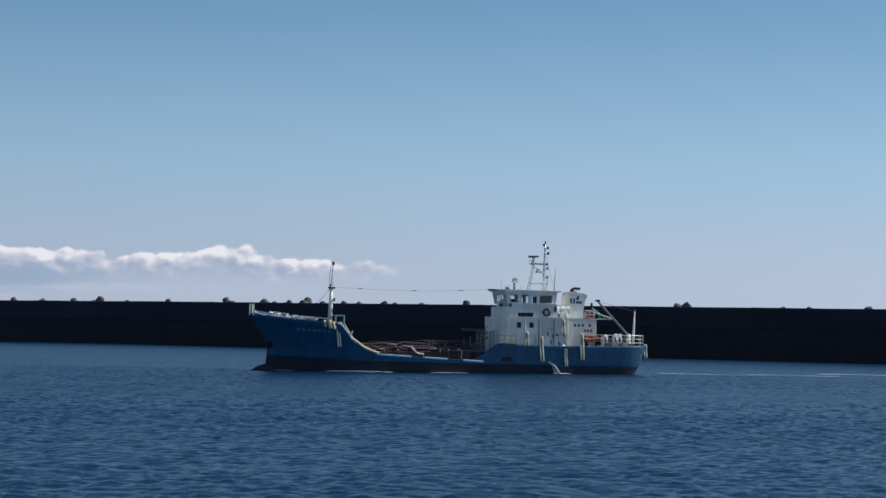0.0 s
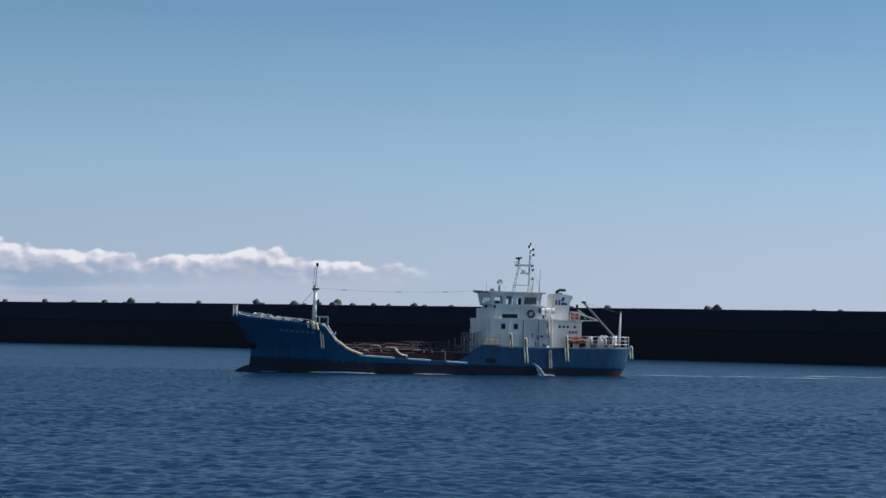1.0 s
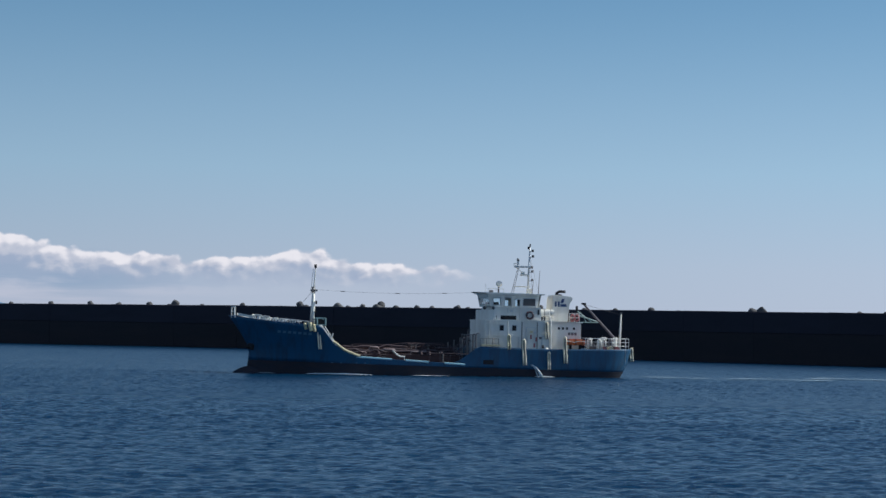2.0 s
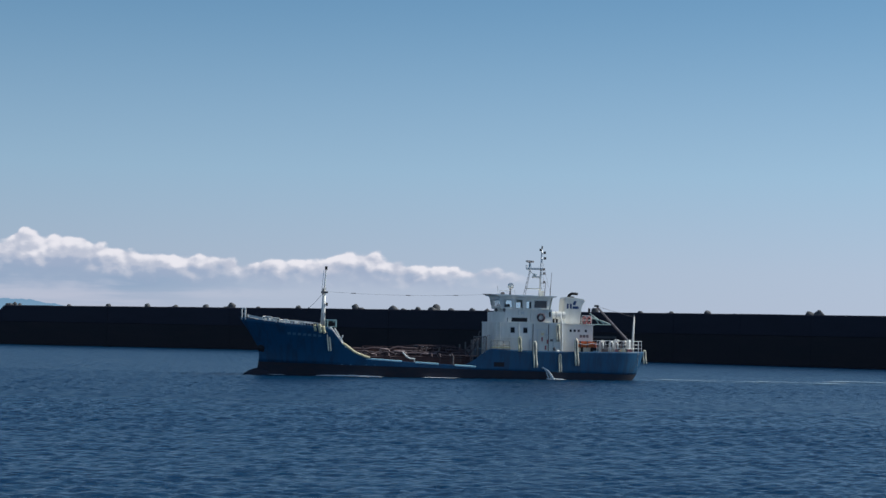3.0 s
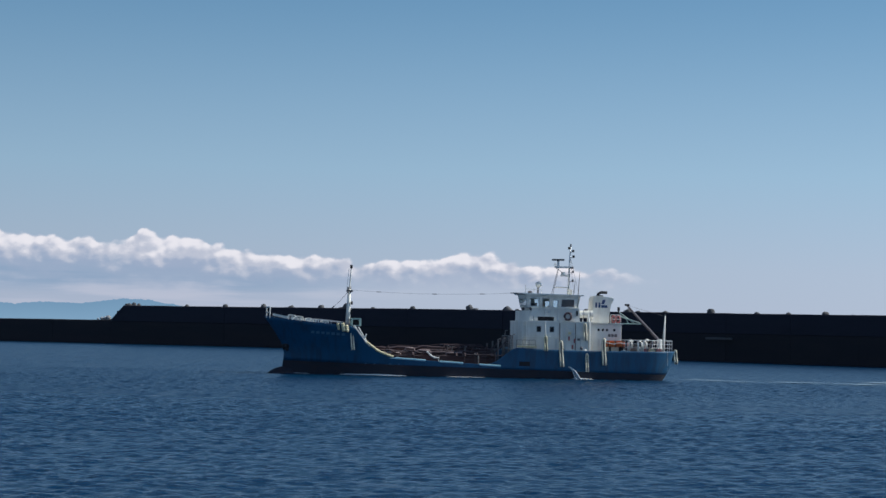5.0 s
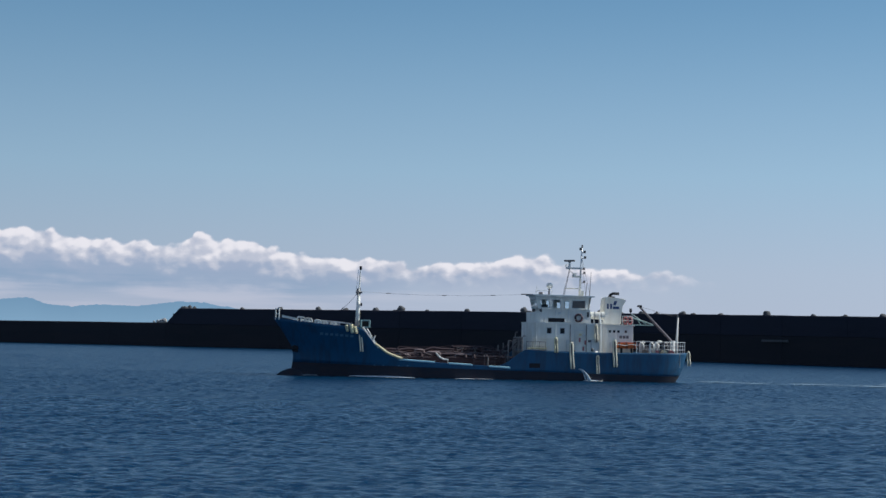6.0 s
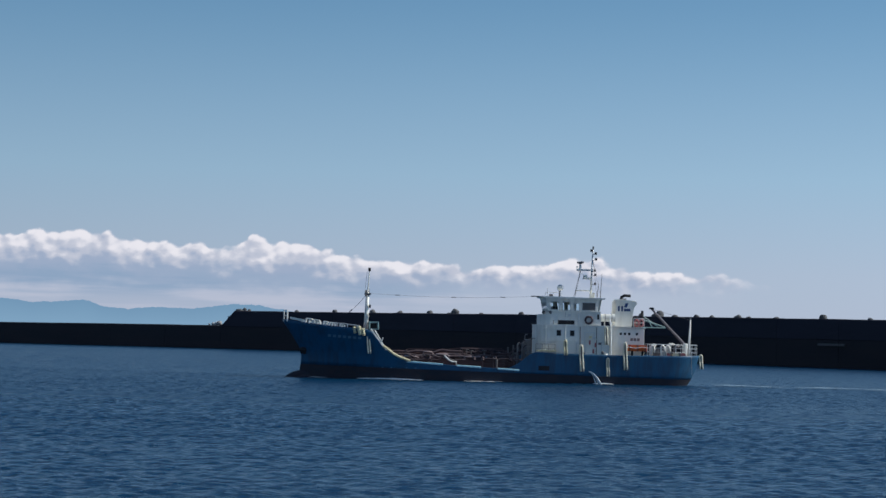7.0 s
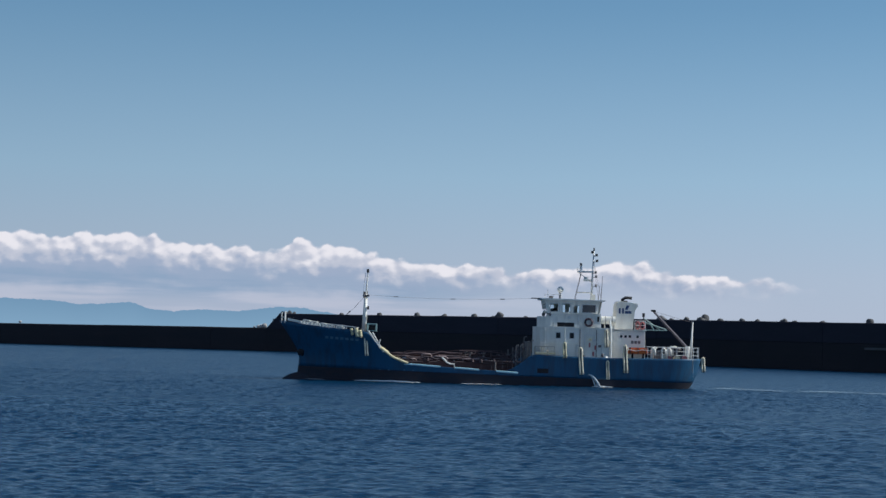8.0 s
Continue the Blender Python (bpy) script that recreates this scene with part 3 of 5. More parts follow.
def bow_x(z):
    return float(np.interp(z, (-1, 0.6, 1.3, 2.06, 2.9, 4, 5, 6), (20.5, 20.5, 20.4, 20.33, 20.45, 21.1, 21.78, 22.5)))


def half(u, z):
    """Half breadth of the hull at u from stern to bow."""
    k = min(max(z / 6, 0), 1)
    b = BEAM - 0.12 * max(0, 1 - z)
    u0, p = 0.60 + 0.14 * k, 1.7 + 0.9 * k
    if u > u0:
        b *= max(0.0, 1 - ((u - u0) / (1 - u0)) ** p)
    full = 0.10 - 0.02 * min(max(z / 3, 0), 1)
    if u < full:
        q = 1 - u / full
        b *= math.sqrt(max(0, 1 - (q * 0.94) ** 2.6))
    return max(b, 0.03)


def hull_us():
    return [i / 20 * 0.12 for i in range(20)] + [0.12 + 0.48 * i / 60 for i in range(60)] + [0.6 + 0.4 * i / 50 for i in range(51)]


def hull_point(u, z, side):
    a, b = stern_x(z), bow_x(z)
    return Vector((a + (b - a) * u, side * half(u, z), z))


def hull_shell(lo, hi, rows):
    """Both sides of the hull between two height functions of u, closed at the stern."""
    bm = mesh()
    us = hull_us()
    strips = []
    for side, order in ((1, us[::-1]), (-1, us)):
        for u in order:
            z0, z1 = lo(u), hi(u)
            strips.append([bm.verts.new(hull_point(u, z0 + (z1 - z0) * j / rows, side)) for j in range(rows + 1)])
    for a, b in zip(strips, strips[1:] + strips[:1]):
        for j in range(rows):
            bm.faces.new((a[j], b[j], b[j + 1], a[j + 1]))
    return bm


def deck_plate(x0, x1, zf, inset=0.07):
    """A deck between two stations, a little below the sheer or at a height zf(x)."""
    bm = mesh()
    n = 40
    cols = []
    for i in range(n + 1):
        x = x0 + (x1 - x0) * i / n
        z = zf(x)
        a, b = stern_x(z), bow_x(z)
        h = max(0.02, half(min(max((x - a) / (b - a), 0), 1), z) - inset)
        cols.append([bm.verts.new((x, s * h, z + d)) for s in (-1, 1) for d in (0, -0.06)])
    for p, q in zip(cols, cols[1:]):
        for i, j in ((0, 2), (2, 3), (3, 1), (1, 0)):
            bm.faces.new((p[i], p[j], q[j], q[i]))
    bm.faces.new((cols[0][0], cols[0][2], cols[0][3], cols[0][1]))
    bm.faces.new((cols[-1][0], cols[-1][2], cols[-1][3], cols[-1][1]))
    return bm


def side_y(x, z):
    a, b = stern_x(z), bow_x(z)
    return half(min(max((x - a) / (b - a), 0), 1), z)


def rail_run(parent, name, pts, height, bars=3, gap=1.2, r=0.03, material=None):
    """A railing along deck points: posts, top rail and lower bars."""
    material = material or M_WHITE
    run = tagged(new(name), "")
    run.parent = parent
    pts = [Vector(p) for p in pts]
    for b in range(bars):
        h = height * (1 - b / bars)
        bm = mesh()
        tube(bm, [p + Vector((0, 0, h)) for p in pts], r if b == 0 else r * 0.7, 6)
        part("rail_bar", bm, material, run)
    for a, b in zip(pts, pts[1:]):
        n = max(1, round((b - a).length / gap))
        for i in range(n + (b is pts[-1])):
            p = a + (b - a) * i / n
            bm = mesh()
            tube(bm, [p, p + Vector((0, 0, height))], r, 6)
            part("rail_post", bm, material, run)
    return run


def fender(parent, x, y, z0, z1, r, material, lean=0.06, label=""):
    """A long hanging fender: a pale hose bent double round a dark core, hung by a rope."""
    n = 7
    drop = lambda q: (x - lean * (z1 - z0) * (1 - q) ** 1.5, y + 0.05 * math.sin(q * n), z0 + (z1 - z0) * q)
    long = z1 - z0 > 1.0
    bm = mesh()
    if long:
        up = [Vector(drop(i / n)) for i in range(n + 1)]
        arch = [up[-1] + Vector((r * 0.72 * math.cos(a), 0, r * 0.72 * math.sin(a))) for a in (0.5, 1.1, 1.57, 2.04, 2.64)]
        tube(bm, [p + Vector((r * 0.72, 0, 0)) for p in up] + arch + [p - Vector((r * 0.72, 0, 0)) for p in up[::-1]], r * 0.46, 8)
    else:
        tube(bm, [drop(i / n) for i in range(n + 1)], r, 10)
    f = part("fender", bm, material, parent, label or "worn cream hose fender bent double and hung on the side", smooth=True)
    if long:
        # dark tube added in the gap between the two hose lengths
        bm = mesh()
        tube(bm, [Vector(drop(i / n)) - Vector((0, 0.05, 0)) for i in range(n + 1)], r * 0.5, 8)
        part("core", bm, M_RINGS, f, "dark tube filling the gap in the fender")
    bm = mesh()
    tube(bm, [(x, y, z1), (x, y - 0.25, z1 + 0.25)], 0.03, 6)
    part("rope", bm, M_DARK, f)
    return f


def top_of_side(u):
    """Height at which the side at u meets the sheer line."""
    z = 3.0
    for _ in range(30):
        a, b = stern_x(z), bow_x(z)
        z = 0.5 * z + 0.5 * sheer(a + (b - a) * u)
    return z


def hull_parts(ship):
    ztop = top_of_side
    zline = lambda u: 0.64 + 0.76 * u
    hull = part("hull", hull_shell(zline, ztop, 12), M_BLUE, ship, "blue painted steel hull with scuffs", smooth=True)
    mod = hull.modifiers.new("thickness", "SOLIDIFY")
    mod.thickness, mod.offset = 0.07, -1
    part("boot_topping", hull_shell(lambda u: -1.0, zline, 4), M_BOOT, ship, "dark brown boot topping along the waterline", smooth=True)
    bm = mesh()
    g = bmesh.ops.create_uvsphere(bm, u_segments=24, v_segments=14, radius=1.0)
    for v in g["verts"]:
        v.co = Vector((20.0 + v.co.x * 2.4, v.co.y * 0.65, -0.45 + v.co.z * 1.25 - 0.25 * max(0, v.co.x) ** 1.5))
    part("bulbous_bow", bm, M_BOOT, ship, "dark bulbous bow breaking the surface", smooth=True)
    part("main_deck", deck_plate(-3.5, 13.2, lambda x: 1.30 + 0.035 * max(0, x)), M_RUST, ship, "red oxide cargo deck")
    part("poop_deck", deck_plate(-21.0, -2.6, lambda x: 2.25), M_RUST, ship, "red oxide poop deck")
    part("forecastle_deck", deck_plate(13.0, 21.3, lambda x: 4.55), M_RUST, ship, "red oxide forecastle deck")
    for x, z0, z1, nm in ((-2.62, 1.2, 2.25, "poop_bulkhead"), (13.05, 1.4, 4.55, "forecastle_bulkhead")):
        w = side_y(x, z0) - 0.1
        bm = mesh()
        box(bm, x - 0.05, x + 0.05, -w, w, z0, z1)
        part(nm, bm, M_WHITE if nm[0] == "f" else M_BLUE, ship)
    # pale plates added for the sunlit deck edge at the waist, parted where shadow falls
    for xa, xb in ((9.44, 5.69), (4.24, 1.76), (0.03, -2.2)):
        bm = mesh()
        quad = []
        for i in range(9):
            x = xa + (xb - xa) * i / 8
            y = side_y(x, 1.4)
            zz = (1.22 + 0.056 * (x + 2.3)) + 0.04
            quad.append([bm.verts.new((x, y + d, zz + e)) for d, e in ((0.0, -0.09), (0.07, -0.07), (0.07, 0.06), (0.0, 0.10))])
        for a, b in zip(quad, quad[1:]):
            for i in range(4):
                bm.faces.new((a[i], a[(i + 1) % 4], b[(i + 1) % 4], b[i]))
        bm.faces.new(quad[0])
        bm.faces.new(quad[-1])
        part("gunwale_plate", bm, M_CYAN, ship, "pale blue plate standing in for the sunlit gunwale edge")
    # cap rail down the break of the forecastle; its cream colour carries the sunlight
    for side in (1, -1):
        bm = mesh()
        pts = []
        for x in (11.9, 11.5, 11.1, 10.7, 10.35, 10.3, 10.0, 9.5, 9.05):
            z = sheer(x) + 0.02
            pts.append((x, side * (side_y(x, z) - 0.02), z))
        tube(bm, pts, 0.13, 8)
        part("cap_rail", bm, M_CREAM, ship, "cap rail at the break of the forecastle, sunlight in its cream")
    # hawse pipe with its anchor, and the freeing hatch aft
    bm = mesh()
    y = side_y(20.1, 2.85)
    ball(bm, (20.15, y - 0.02, 2.85), 0.42, 0.8)
    anchor = part("anchor", bm, M_DARK, ship, "black stowed anchor in its hawse", smooth=True)
    bm = mesh()
    tube(bm, [(20.4, y + 0.05, 2.65), (19.9, y + 0.25, 2.55)], 0.14, 8)
    tube(bm, [(20.1, y + 0.1, 3.1), (20.15, y + 0.2, 2.5)], 0.09, 8)
    part("fluke", bm, M_DARK, anchor)
    # no recess here: a black plate gives the opening's shaded inside
    bm = mesh()
    box(bm, -5.35, -4.15, BEAM - 0.06, BEAM + 0.012, 1.28, 1.82, 0.03)
    part("side_port", bm, M_DARK, ship, "black plate for the shaded inside of a hull opening")
    bm = mesh()
    tube(bm, [(-20.2, side_y(-20.2, 2.9) + 0.03, 3.0), (-20.3, side_y(-20.3, 2) + 0.03, 2.0), (-20.4, side_y(-20.4, 1.2) + 0.03, 1.3), (-20.7, side_y(-20.7, 1.0) + 0.03, 1.05)], 0.035, 6)
    part("scupper_pipe", bm, M_STEEL, ship)
    # illegible name on the bow: plain bars
    for i in range(7):
        x = 17.6 - i * 0.52
        z = 4.42 - 0.03 * i
        dx = 0.17
        bm = mesh()
        vs = [(x, side_y(x, z - 0.13) + 0.02, z - 0.13), (x - 2 * dx, side_y(x - 2 * dx, z - 0.13) + 0.02, z - 0.13),
              (x - 2 * dx, side_y(x - 2 * dx, z + 0.13) + 0.02, z + 0.13), (x, side_y(x, z + 0.13) + 0.02, z + 0.13)]
        f = [bm.verts.new(v) for v in vs] + [bm.verts.new((v[0], v[1] - 0.05, v[2])) for v in vs]
        for q in ((0, 1, 2, 3), (4, 5, 6, 7), (0, 1, 5, 4), (1, 2, 6, 5), (2, 3, 7, 6), (3, 0, 4, 7)):
            bm.faces.new([f[j] for j in q])
        part("name_bar", bm, M_PALE, ship, "faded pale bar of painted lettering")
    for i in range(4):
        bm = mesh()
        x = 11.8 - 0.9 * (i % 2) - 2.5 * (i // 2)
        box(bm, x, x + 0.16, side_y(x, 1.2) - 0.03, side_y(x, 1.2) + 0.012, 1.22, 1.32)
        part("draught_mark", bm, M_PALE, ship)


def forecastle(ship):
    # bow frame
    bm = mesh()
    for dx, dy in ((22.25, 0.12), (21.9, 0.5), (21.9, -0.5)):
        tube(bm, [(dx, dy, 5.8), (dx, dy, 7.0)], 0.07, 6)
    tube(bm, [(21.9, 0.5, 6.95), (22.25, 0.12, 6.95), (21.9, -0.5, 6.95)], 0.06, 6)
    tube(bm, [(21.9, 0.5, 6.4), (22.25, 0.12, 6.4), (21.9, -0.5, 6.4)], 0.05, 6)
    part("bow_pulpit", bm, M_WHITE, ship, "white tubular bow pulpit")
    for side in (1, -1):
        def edge(x, lift, inset=0.1):
            z = sheer(x)
            return Vector((x, side * max(0.15, side_y(x, min(z, 5.8)) - inset), z + lift))

        # sloping chock plate near the stem
        bm = mesh()
        prism(bm, [(21.6, 0.36), (20.15, 0.24), (20.15, 0.02), (21.6, 0.10)], "y", -0.14, 0.14)
        for v in bm.verts:
            v.co = edge(v.co.x, v.co.z + 0.05) + Vector((0, v.co.y, 0))
        part("chock_plate", bm, M_WHITE, ship, "sunlit white chock plate on the bulwark")
        # hooped fairleads along the bulwark
        for xa, xb, h in ((19.95, 19.2, 0.44), (19.1, 18.45, 0.40), (18.1, 17.55, 0.34), (17.5, 16.9, 0.30), (16.4, 15.9, 0.26)):
            bm = mesh()
            tube(bm, [edge(xa, -0.05), edge(xa, h * 0.8), edge(xa - 0.08, h), edge(xb + 0.08, h), edge(xb, h * 0.8), edge(xb, -0.05)], 0.085, 6)
            part("fairlead", bm, M_WHITE, ship, "pale hooped fairlead on the bulwark")
            bm = mesh()
            tube(bm, [edge((xa + xb) / 2, -0.05), edge((xa + xb) / 2, h * 0.7)], 0.10, 8)
            part("roller", bm, M_WHITE, ship)
        # long low rail to the mast
        bm = mesh()
        tube(bm, [edge(17.3, 0.34), edge(16.0, 0.36), edge(14.3, 0.30)], 0.05, 6)
        part("low_rail", bm, M_STEEL, ship)
        for x in (16.7, 15.6, 14.6):
            bm = mesh()
            tube(bm, [edge(x, -0.05), edge(x, 0.34)], 0.045, 6)
            part("rail_post", bm, M_STEEL, ship)
    # windlass, bitts, coils
    for y in (0.9, -0.9):
        bm = mesh()
        tube(bm, [(18.2, y - 0.5, 5.0), (18.2, y + 0.5, 5.0)], 0.42, 14)
        tube(bm, [(18.2, y - 0.55, 5.0), (18.2, y - 0.5, 5.0)], 0.6, 14)
        box(bm, 17.8, 18.6, y - 0.65, y + 0.65, 4.5, 4.75, 0.03)
        part("windlass", bm, M_TEAL, ship, "grey green anchor windlass", smooth=False)
    for y in (2.2, -2.2):
        bm = mesh()
        for dx in (0, 0.5):
            tube(bm, [(16.2 + dx, y, 4.5), (16.2 + dx, y, 5.25)], 0.13, 10)
        part("bollard", bm, M_DARK, ship)
    for k, (x, y, z) in enumerate(((20.2, 0.2, 6.0), (19.4, 0.7, 5.92), (18.8, -0.8, 5.85))):
        bm = mesh()
        box(bm, x - 0.28, x + 0.28, y - 0.2, y + 0.2, z - 0.75, z, 0.08)
        part("mooring_gear", bm, M_WHITE, ship, "pale mooring gear on the forecastle")
    # foremast
    mast = tagged(new("foremast"), "white steel foremast with a thin topmast")
    mast.parent = ship
    bm = mesh()
    tube(bm, [(13.70, 0, 4.5), (13.56, 0, 9.0)], 0.27, 12, 0.17)
    part("lower_mast", bm, M_WHITE, mast, smooth=True)
    bm = mesh()
    box(bm, 13.2, 13.9, -0.3, 0.3, 8.75, 8.95, 0.03)
    tube(bm, [(13.75, 0.2, 8.6), (13.7, 0.25, 9.25)], 0.10, 8)
    tube(bm, [(13.45, -0.2, 8.6), (13.45, -0.25, 9.35)], 0.08, 8)
    part("crosstree", bm, M_GREY, mast)
    bm = mesh()
    tube(bm, [(13.56, 0, 9.0), (13.43, 0, 11.3)], 0.085, 8, 0.06)
    part("topmast", bm, M_WHITE, mast)
    bm = mesh()
    tube(bm, [(13.85, 0.1, 9.0), (13.66, 0.0, 11.2)], 0.035, 6)
    part("topmast_ladder", bm, M_STEEL, mast)
    bm = mesh()
    tube(bm, [(13.42, 0, 11.25), (13.42, 0, 11.62)], 0.14, 10)
    part("mast_lamp", bm, M_DARK, mast, "black mast lamp housing")
    for z in (6.4, 7.4):
        bm = mesh()
        box(bm, 13.2, 13.4, 0.1, 0.3, z, z + 0.35, 0.03)
        part("cleat", bm, M_DARK, mast)
    # stay with its hanging pennant line, and the long aerial wire
    bm = mesh()
    tube(bm, [(13.75, 0, 8.7), (14.6, 0, 7.7), (15.5, 0, 6.85)], 0.018, 5)
    part("forestay", bm, M_DARK, ship)
    bm = mesh()
    tube(bm, [(15.15, 0, 7.2), (15.35, 0, 7.0), (15.55, 0, 6.78)], 0.07, 6, 0.03)
    part("stay_block", bm, M_DARK, ship)
    bm = mesh()
    n = 24
    pts = [(13.4 + (-4.4 - 13.4) * i / n, 0, 8.95 + 0.1 * i / n - 0.28 * (1 - (2 * i / n - 1) ** 2)) for i in range(n + 1)]
    tube(bm, pts, 0.015, 5)
    part("aerial_wire", bm, M_STEEL, ship)
    for i in (4, 12, 19):
        bm = mesh()
        p = Vector(pts[i])
        tube(bm, [p + Vector((-0.25, 0, 0)), p + Vector((0.25, 0, 0))], 0.045, 6)
        part("insulator", bm, M_GREY, ship)
    # platform, ladder and gear at the break
    bm = mesh()
    box(bm, 12.4, 13.3, -1.0, 1.2, 5.15, 5.25)
    for x in (12.4, 13.3):
        for y in (-1, 1.2):
            tube(bm, [(x, y, 5.15), (x, y, 5.9)], 0.09, 6)
    for z in (5.9,):
        tube(bm, [(12.4, -1, z), (12.4, 1.2, z), (13.3, 1.2, z), (13.3, -1, z), (12.4, -1, z)], 0.09, 6)
    part("mast_platform", bm, M_TEAL, ship, "grey green tubular platform")
    # dark box and roller added to fill the platform's dark middle
    bm = mesh()
    box(bm, 12.5, 13.2, -0.7, 0.9, 5.26, 5.72, 0.05)
    tube(bm, [(12.85, -0.8, 5.72), (12.85, 1.0, 5.72)], 0.14, 10)
    part("mast_winch", bm, M_DARK, ship, "dark fill added inside the mast platform")
    lad = tagged(new("slanted_ladder"), "pale slanted ladder down to the cargo deck")
    lad.parent = ship
    for y in (2.1, 2.7):
        bm = mesh()
        tube(bm, [(13.2, y, 5.15), (11.9, y, 3.4), (11.7, y, 1.9)], 0.07, 6)
        part("ladder_stringer", bm, M_WHITE, lad)
    for i in range(8):
        bm = mesh()
        s = i / 7
        box(bm, 13.05 - 1.2 * s, 13.25 - 1.2 * s, 2.1, 2.7, 4.95 - 1.6 * s, 5.0 - 1.6 * s)
        part("tread", bm, M_STEEL, lad)
    for a, b in (((13.15, 3.1, 5.2), (11.85, 3.55, 3.35)), ((12.75, 3.15, 5.05), (11.55, 3.55, 3.05)), ((11.9, 3.45, 4.35), (12.2, 3.4, 3.5))):
        bm = mesh()
        tube(bm, [a, b], 0.075, 6)
        part("break_brace", bm, M_WHITE, ship, "white slanted brace at the break of the forecastle")
    for x, z0, z1, r in ((14.9, 4.75, 5.35, 0.16), (14.4, 4.6, 5.4, 0.2), (14.0, 4.55, 5.2, 0.18)):
        fender(ship, x, side_y(x, 5) + 0.1, z0, z1, r, M_FENDER_Y, 0.2, "yellowed rubber fender lashed at the bulwark")
    fender(ship, 13.42, side_y(13.3, 3.6) + 0.15, 2.65, 4.75, 0.16, M_FENDER, 0.08)


def cargo_deck(ship):
    trunk = mesh()
    box(trunk, -1.9, 10.6, -2.5, 2.5, 1.2, 2.28, 0.06)
    part("cargo_trunk", trunk, M_RUST, ship, "red oxide cargo trunk")
    for i, x in enumerate((9.4, 7.9, 5.2, 3.6, 0.8, -0.8)):
        bm = mesh()
        tube(bm, [(x, 1.3 - 2.6 * (i % 2), 1.9), (x, 1.3 - 2.6 * (i % 2), 2.32)], 0.5, 16)
        tube(bm, [(x, 1.3 - 2.6 * (i % 2), 2.32), (x, 1.3 - 2.6 * (i % 2), 2.40)], 0.58, 16)
        part("tank_hatch", bm, M_PIPE, ship, "brown round tank hatch")
    rnd = random.Random(3)
    for i, (y, z, r, m) in enumerate(((2.1, 2.35, 0.13, M_PIPE), (1.7, 2.6, 0.11, M_HOSE), (0.4, 2.9, 0.15, M_PIPE), (-0.4, 2.75, 0.13, M_RUST), (-1.7, 2.7, 0.12, M_PIPE), (2.45, 2.15, 0.07, M_HOSE))):
        bm = mesh()
        pts = []
        x = 11.0
        while x > -2.4:
            pts.append((x, y + rnd.uniform(-0.08, 0.08), z + rnd.uniform(-0.06, 0.10) + (0.18 if 3 < x < 6 and i < 3 else 0)))
            x -= 0.9
        tube(bm, pts, r, 8)
        part("cargo_pipe", bm, m, ship, "brown cargo pipe along the deck" if m is not M_HOSE else "grey deck pipe", smooth=True)
        for j in range(6):
            bm = mesh()
            x = 10 - 2.1 * j - 0.3 * i
            tube(bm, [(x, y, z), (x - 0.09, y, z)], r * 1.7, 10)
            part("pipe_flange", bm, m, ship)
    for i, x in enumerate((9.9, 7.0, 2.4, 1.5, 0.2, -1.4)):
        bm = mesh()
        tube(bm, [(x, -3.3, 2.2), (x, -3.2, 2.5), (x, 3.1, 2.5), (x, 3.3, 2.2)], 0.11, 8)
        part("cross_pipe", bm, M_PIPE if i % 2 else M_HOSE, ship)
    # manifold amidships
    for i, x in enumerate((3.3, 2.6, 1.9, 1.2, 0.5)):
        bm = mesh()
        tube(bm, [(x, 0.8, 2.5), (x, 0.8, 3.15)], 0.10, 8)
        tube(bm, [(x, 0.8, 3.15), (x, 0.8, 3.22)], 0.24, 12)
        tube(bm, [(x, 0.8, 2.7), (x, 1.6, 2.7)], 0.14, 8)
        part("manifold_valve", bm, M_GREY if i % 2 else M_PIPE, ship, "cargo valve with a hand wheel")
    bm = mesh()
    for x in (3.6, 2.0, 0.4, -1.0):
        for y in (-1.4, 1.9):
            tube(bm, [(x, y, 1.9), (x, y, 3.35)], 0.05, 6)
    for y in (-1.4, 1.9):
        tube(bm, [(3.6, y, 3.35), (0.4, y, 3.35), (-1.0, y, 3.15)], 0.05, 6)
    for x in (3.6, 2.0, 0.4):
        tube(bm, [(x, -1.4, 3.35), (x, 1.9, 3.35)], 0.05, 6)
    part("manifold_frame", bm, M_PIPE, ship, "brown tubular frame over the manifold")
    for i in range(5):
        bm = mesh()
        x = -0.4 - 0.45 * i
        y = -0.6 + 0.3 * (i % 3)
        tube(bm, [(x, y, 1.9), (x, y, 2.9 - 0.15 * (i % 2))], 0.12, 8)
        tube(bm, [(x, y, 2.85 - 0.15 * (i % 2)), (x, y, 3.05 - 0.15 * (i % 2))], 0.2, 8)
        part("deck_vent", bm, M_GREY, ship, "grey mushroom vent on the cargo deck")
    # spindle stands and small boxes scattered over the trunk
    clut = random.Random(17)
    for i in range(26):
        x, y = clut.uniform(-1.8, 10.3), clut.uniform(-2.2, 2.3)
        h = clut.uniform(0.35, 1.15) * (1.15 if x < 4.5 else 0.75)
        bm = mesh()
        tube(bm, [(x, y, 1.9), (x, y, 1.95 + h)], 0.05, 6)
        if i % 3:
            tube(bm, [(x, y, 1.95 + h), (x, y, 2.0 + h)], clut.uniform(0.14, 0.24), 10)
        else:
            box(bm, x - 0.2, x + 0.2, y - 0.15, y + 0.15, 1.9, 2.2 + h * 0.3, 0.03)
        part("valve_stand", bm, (M_PIPE, M_HOSE, M_GREY, M_RUST)[i % 4], ship, "short valve stand on the cargo trunk")
    # hoses heaped on the trunk
    for i in range(2):
        bm = mesh()
        y = 2.2 - 0.5 * i
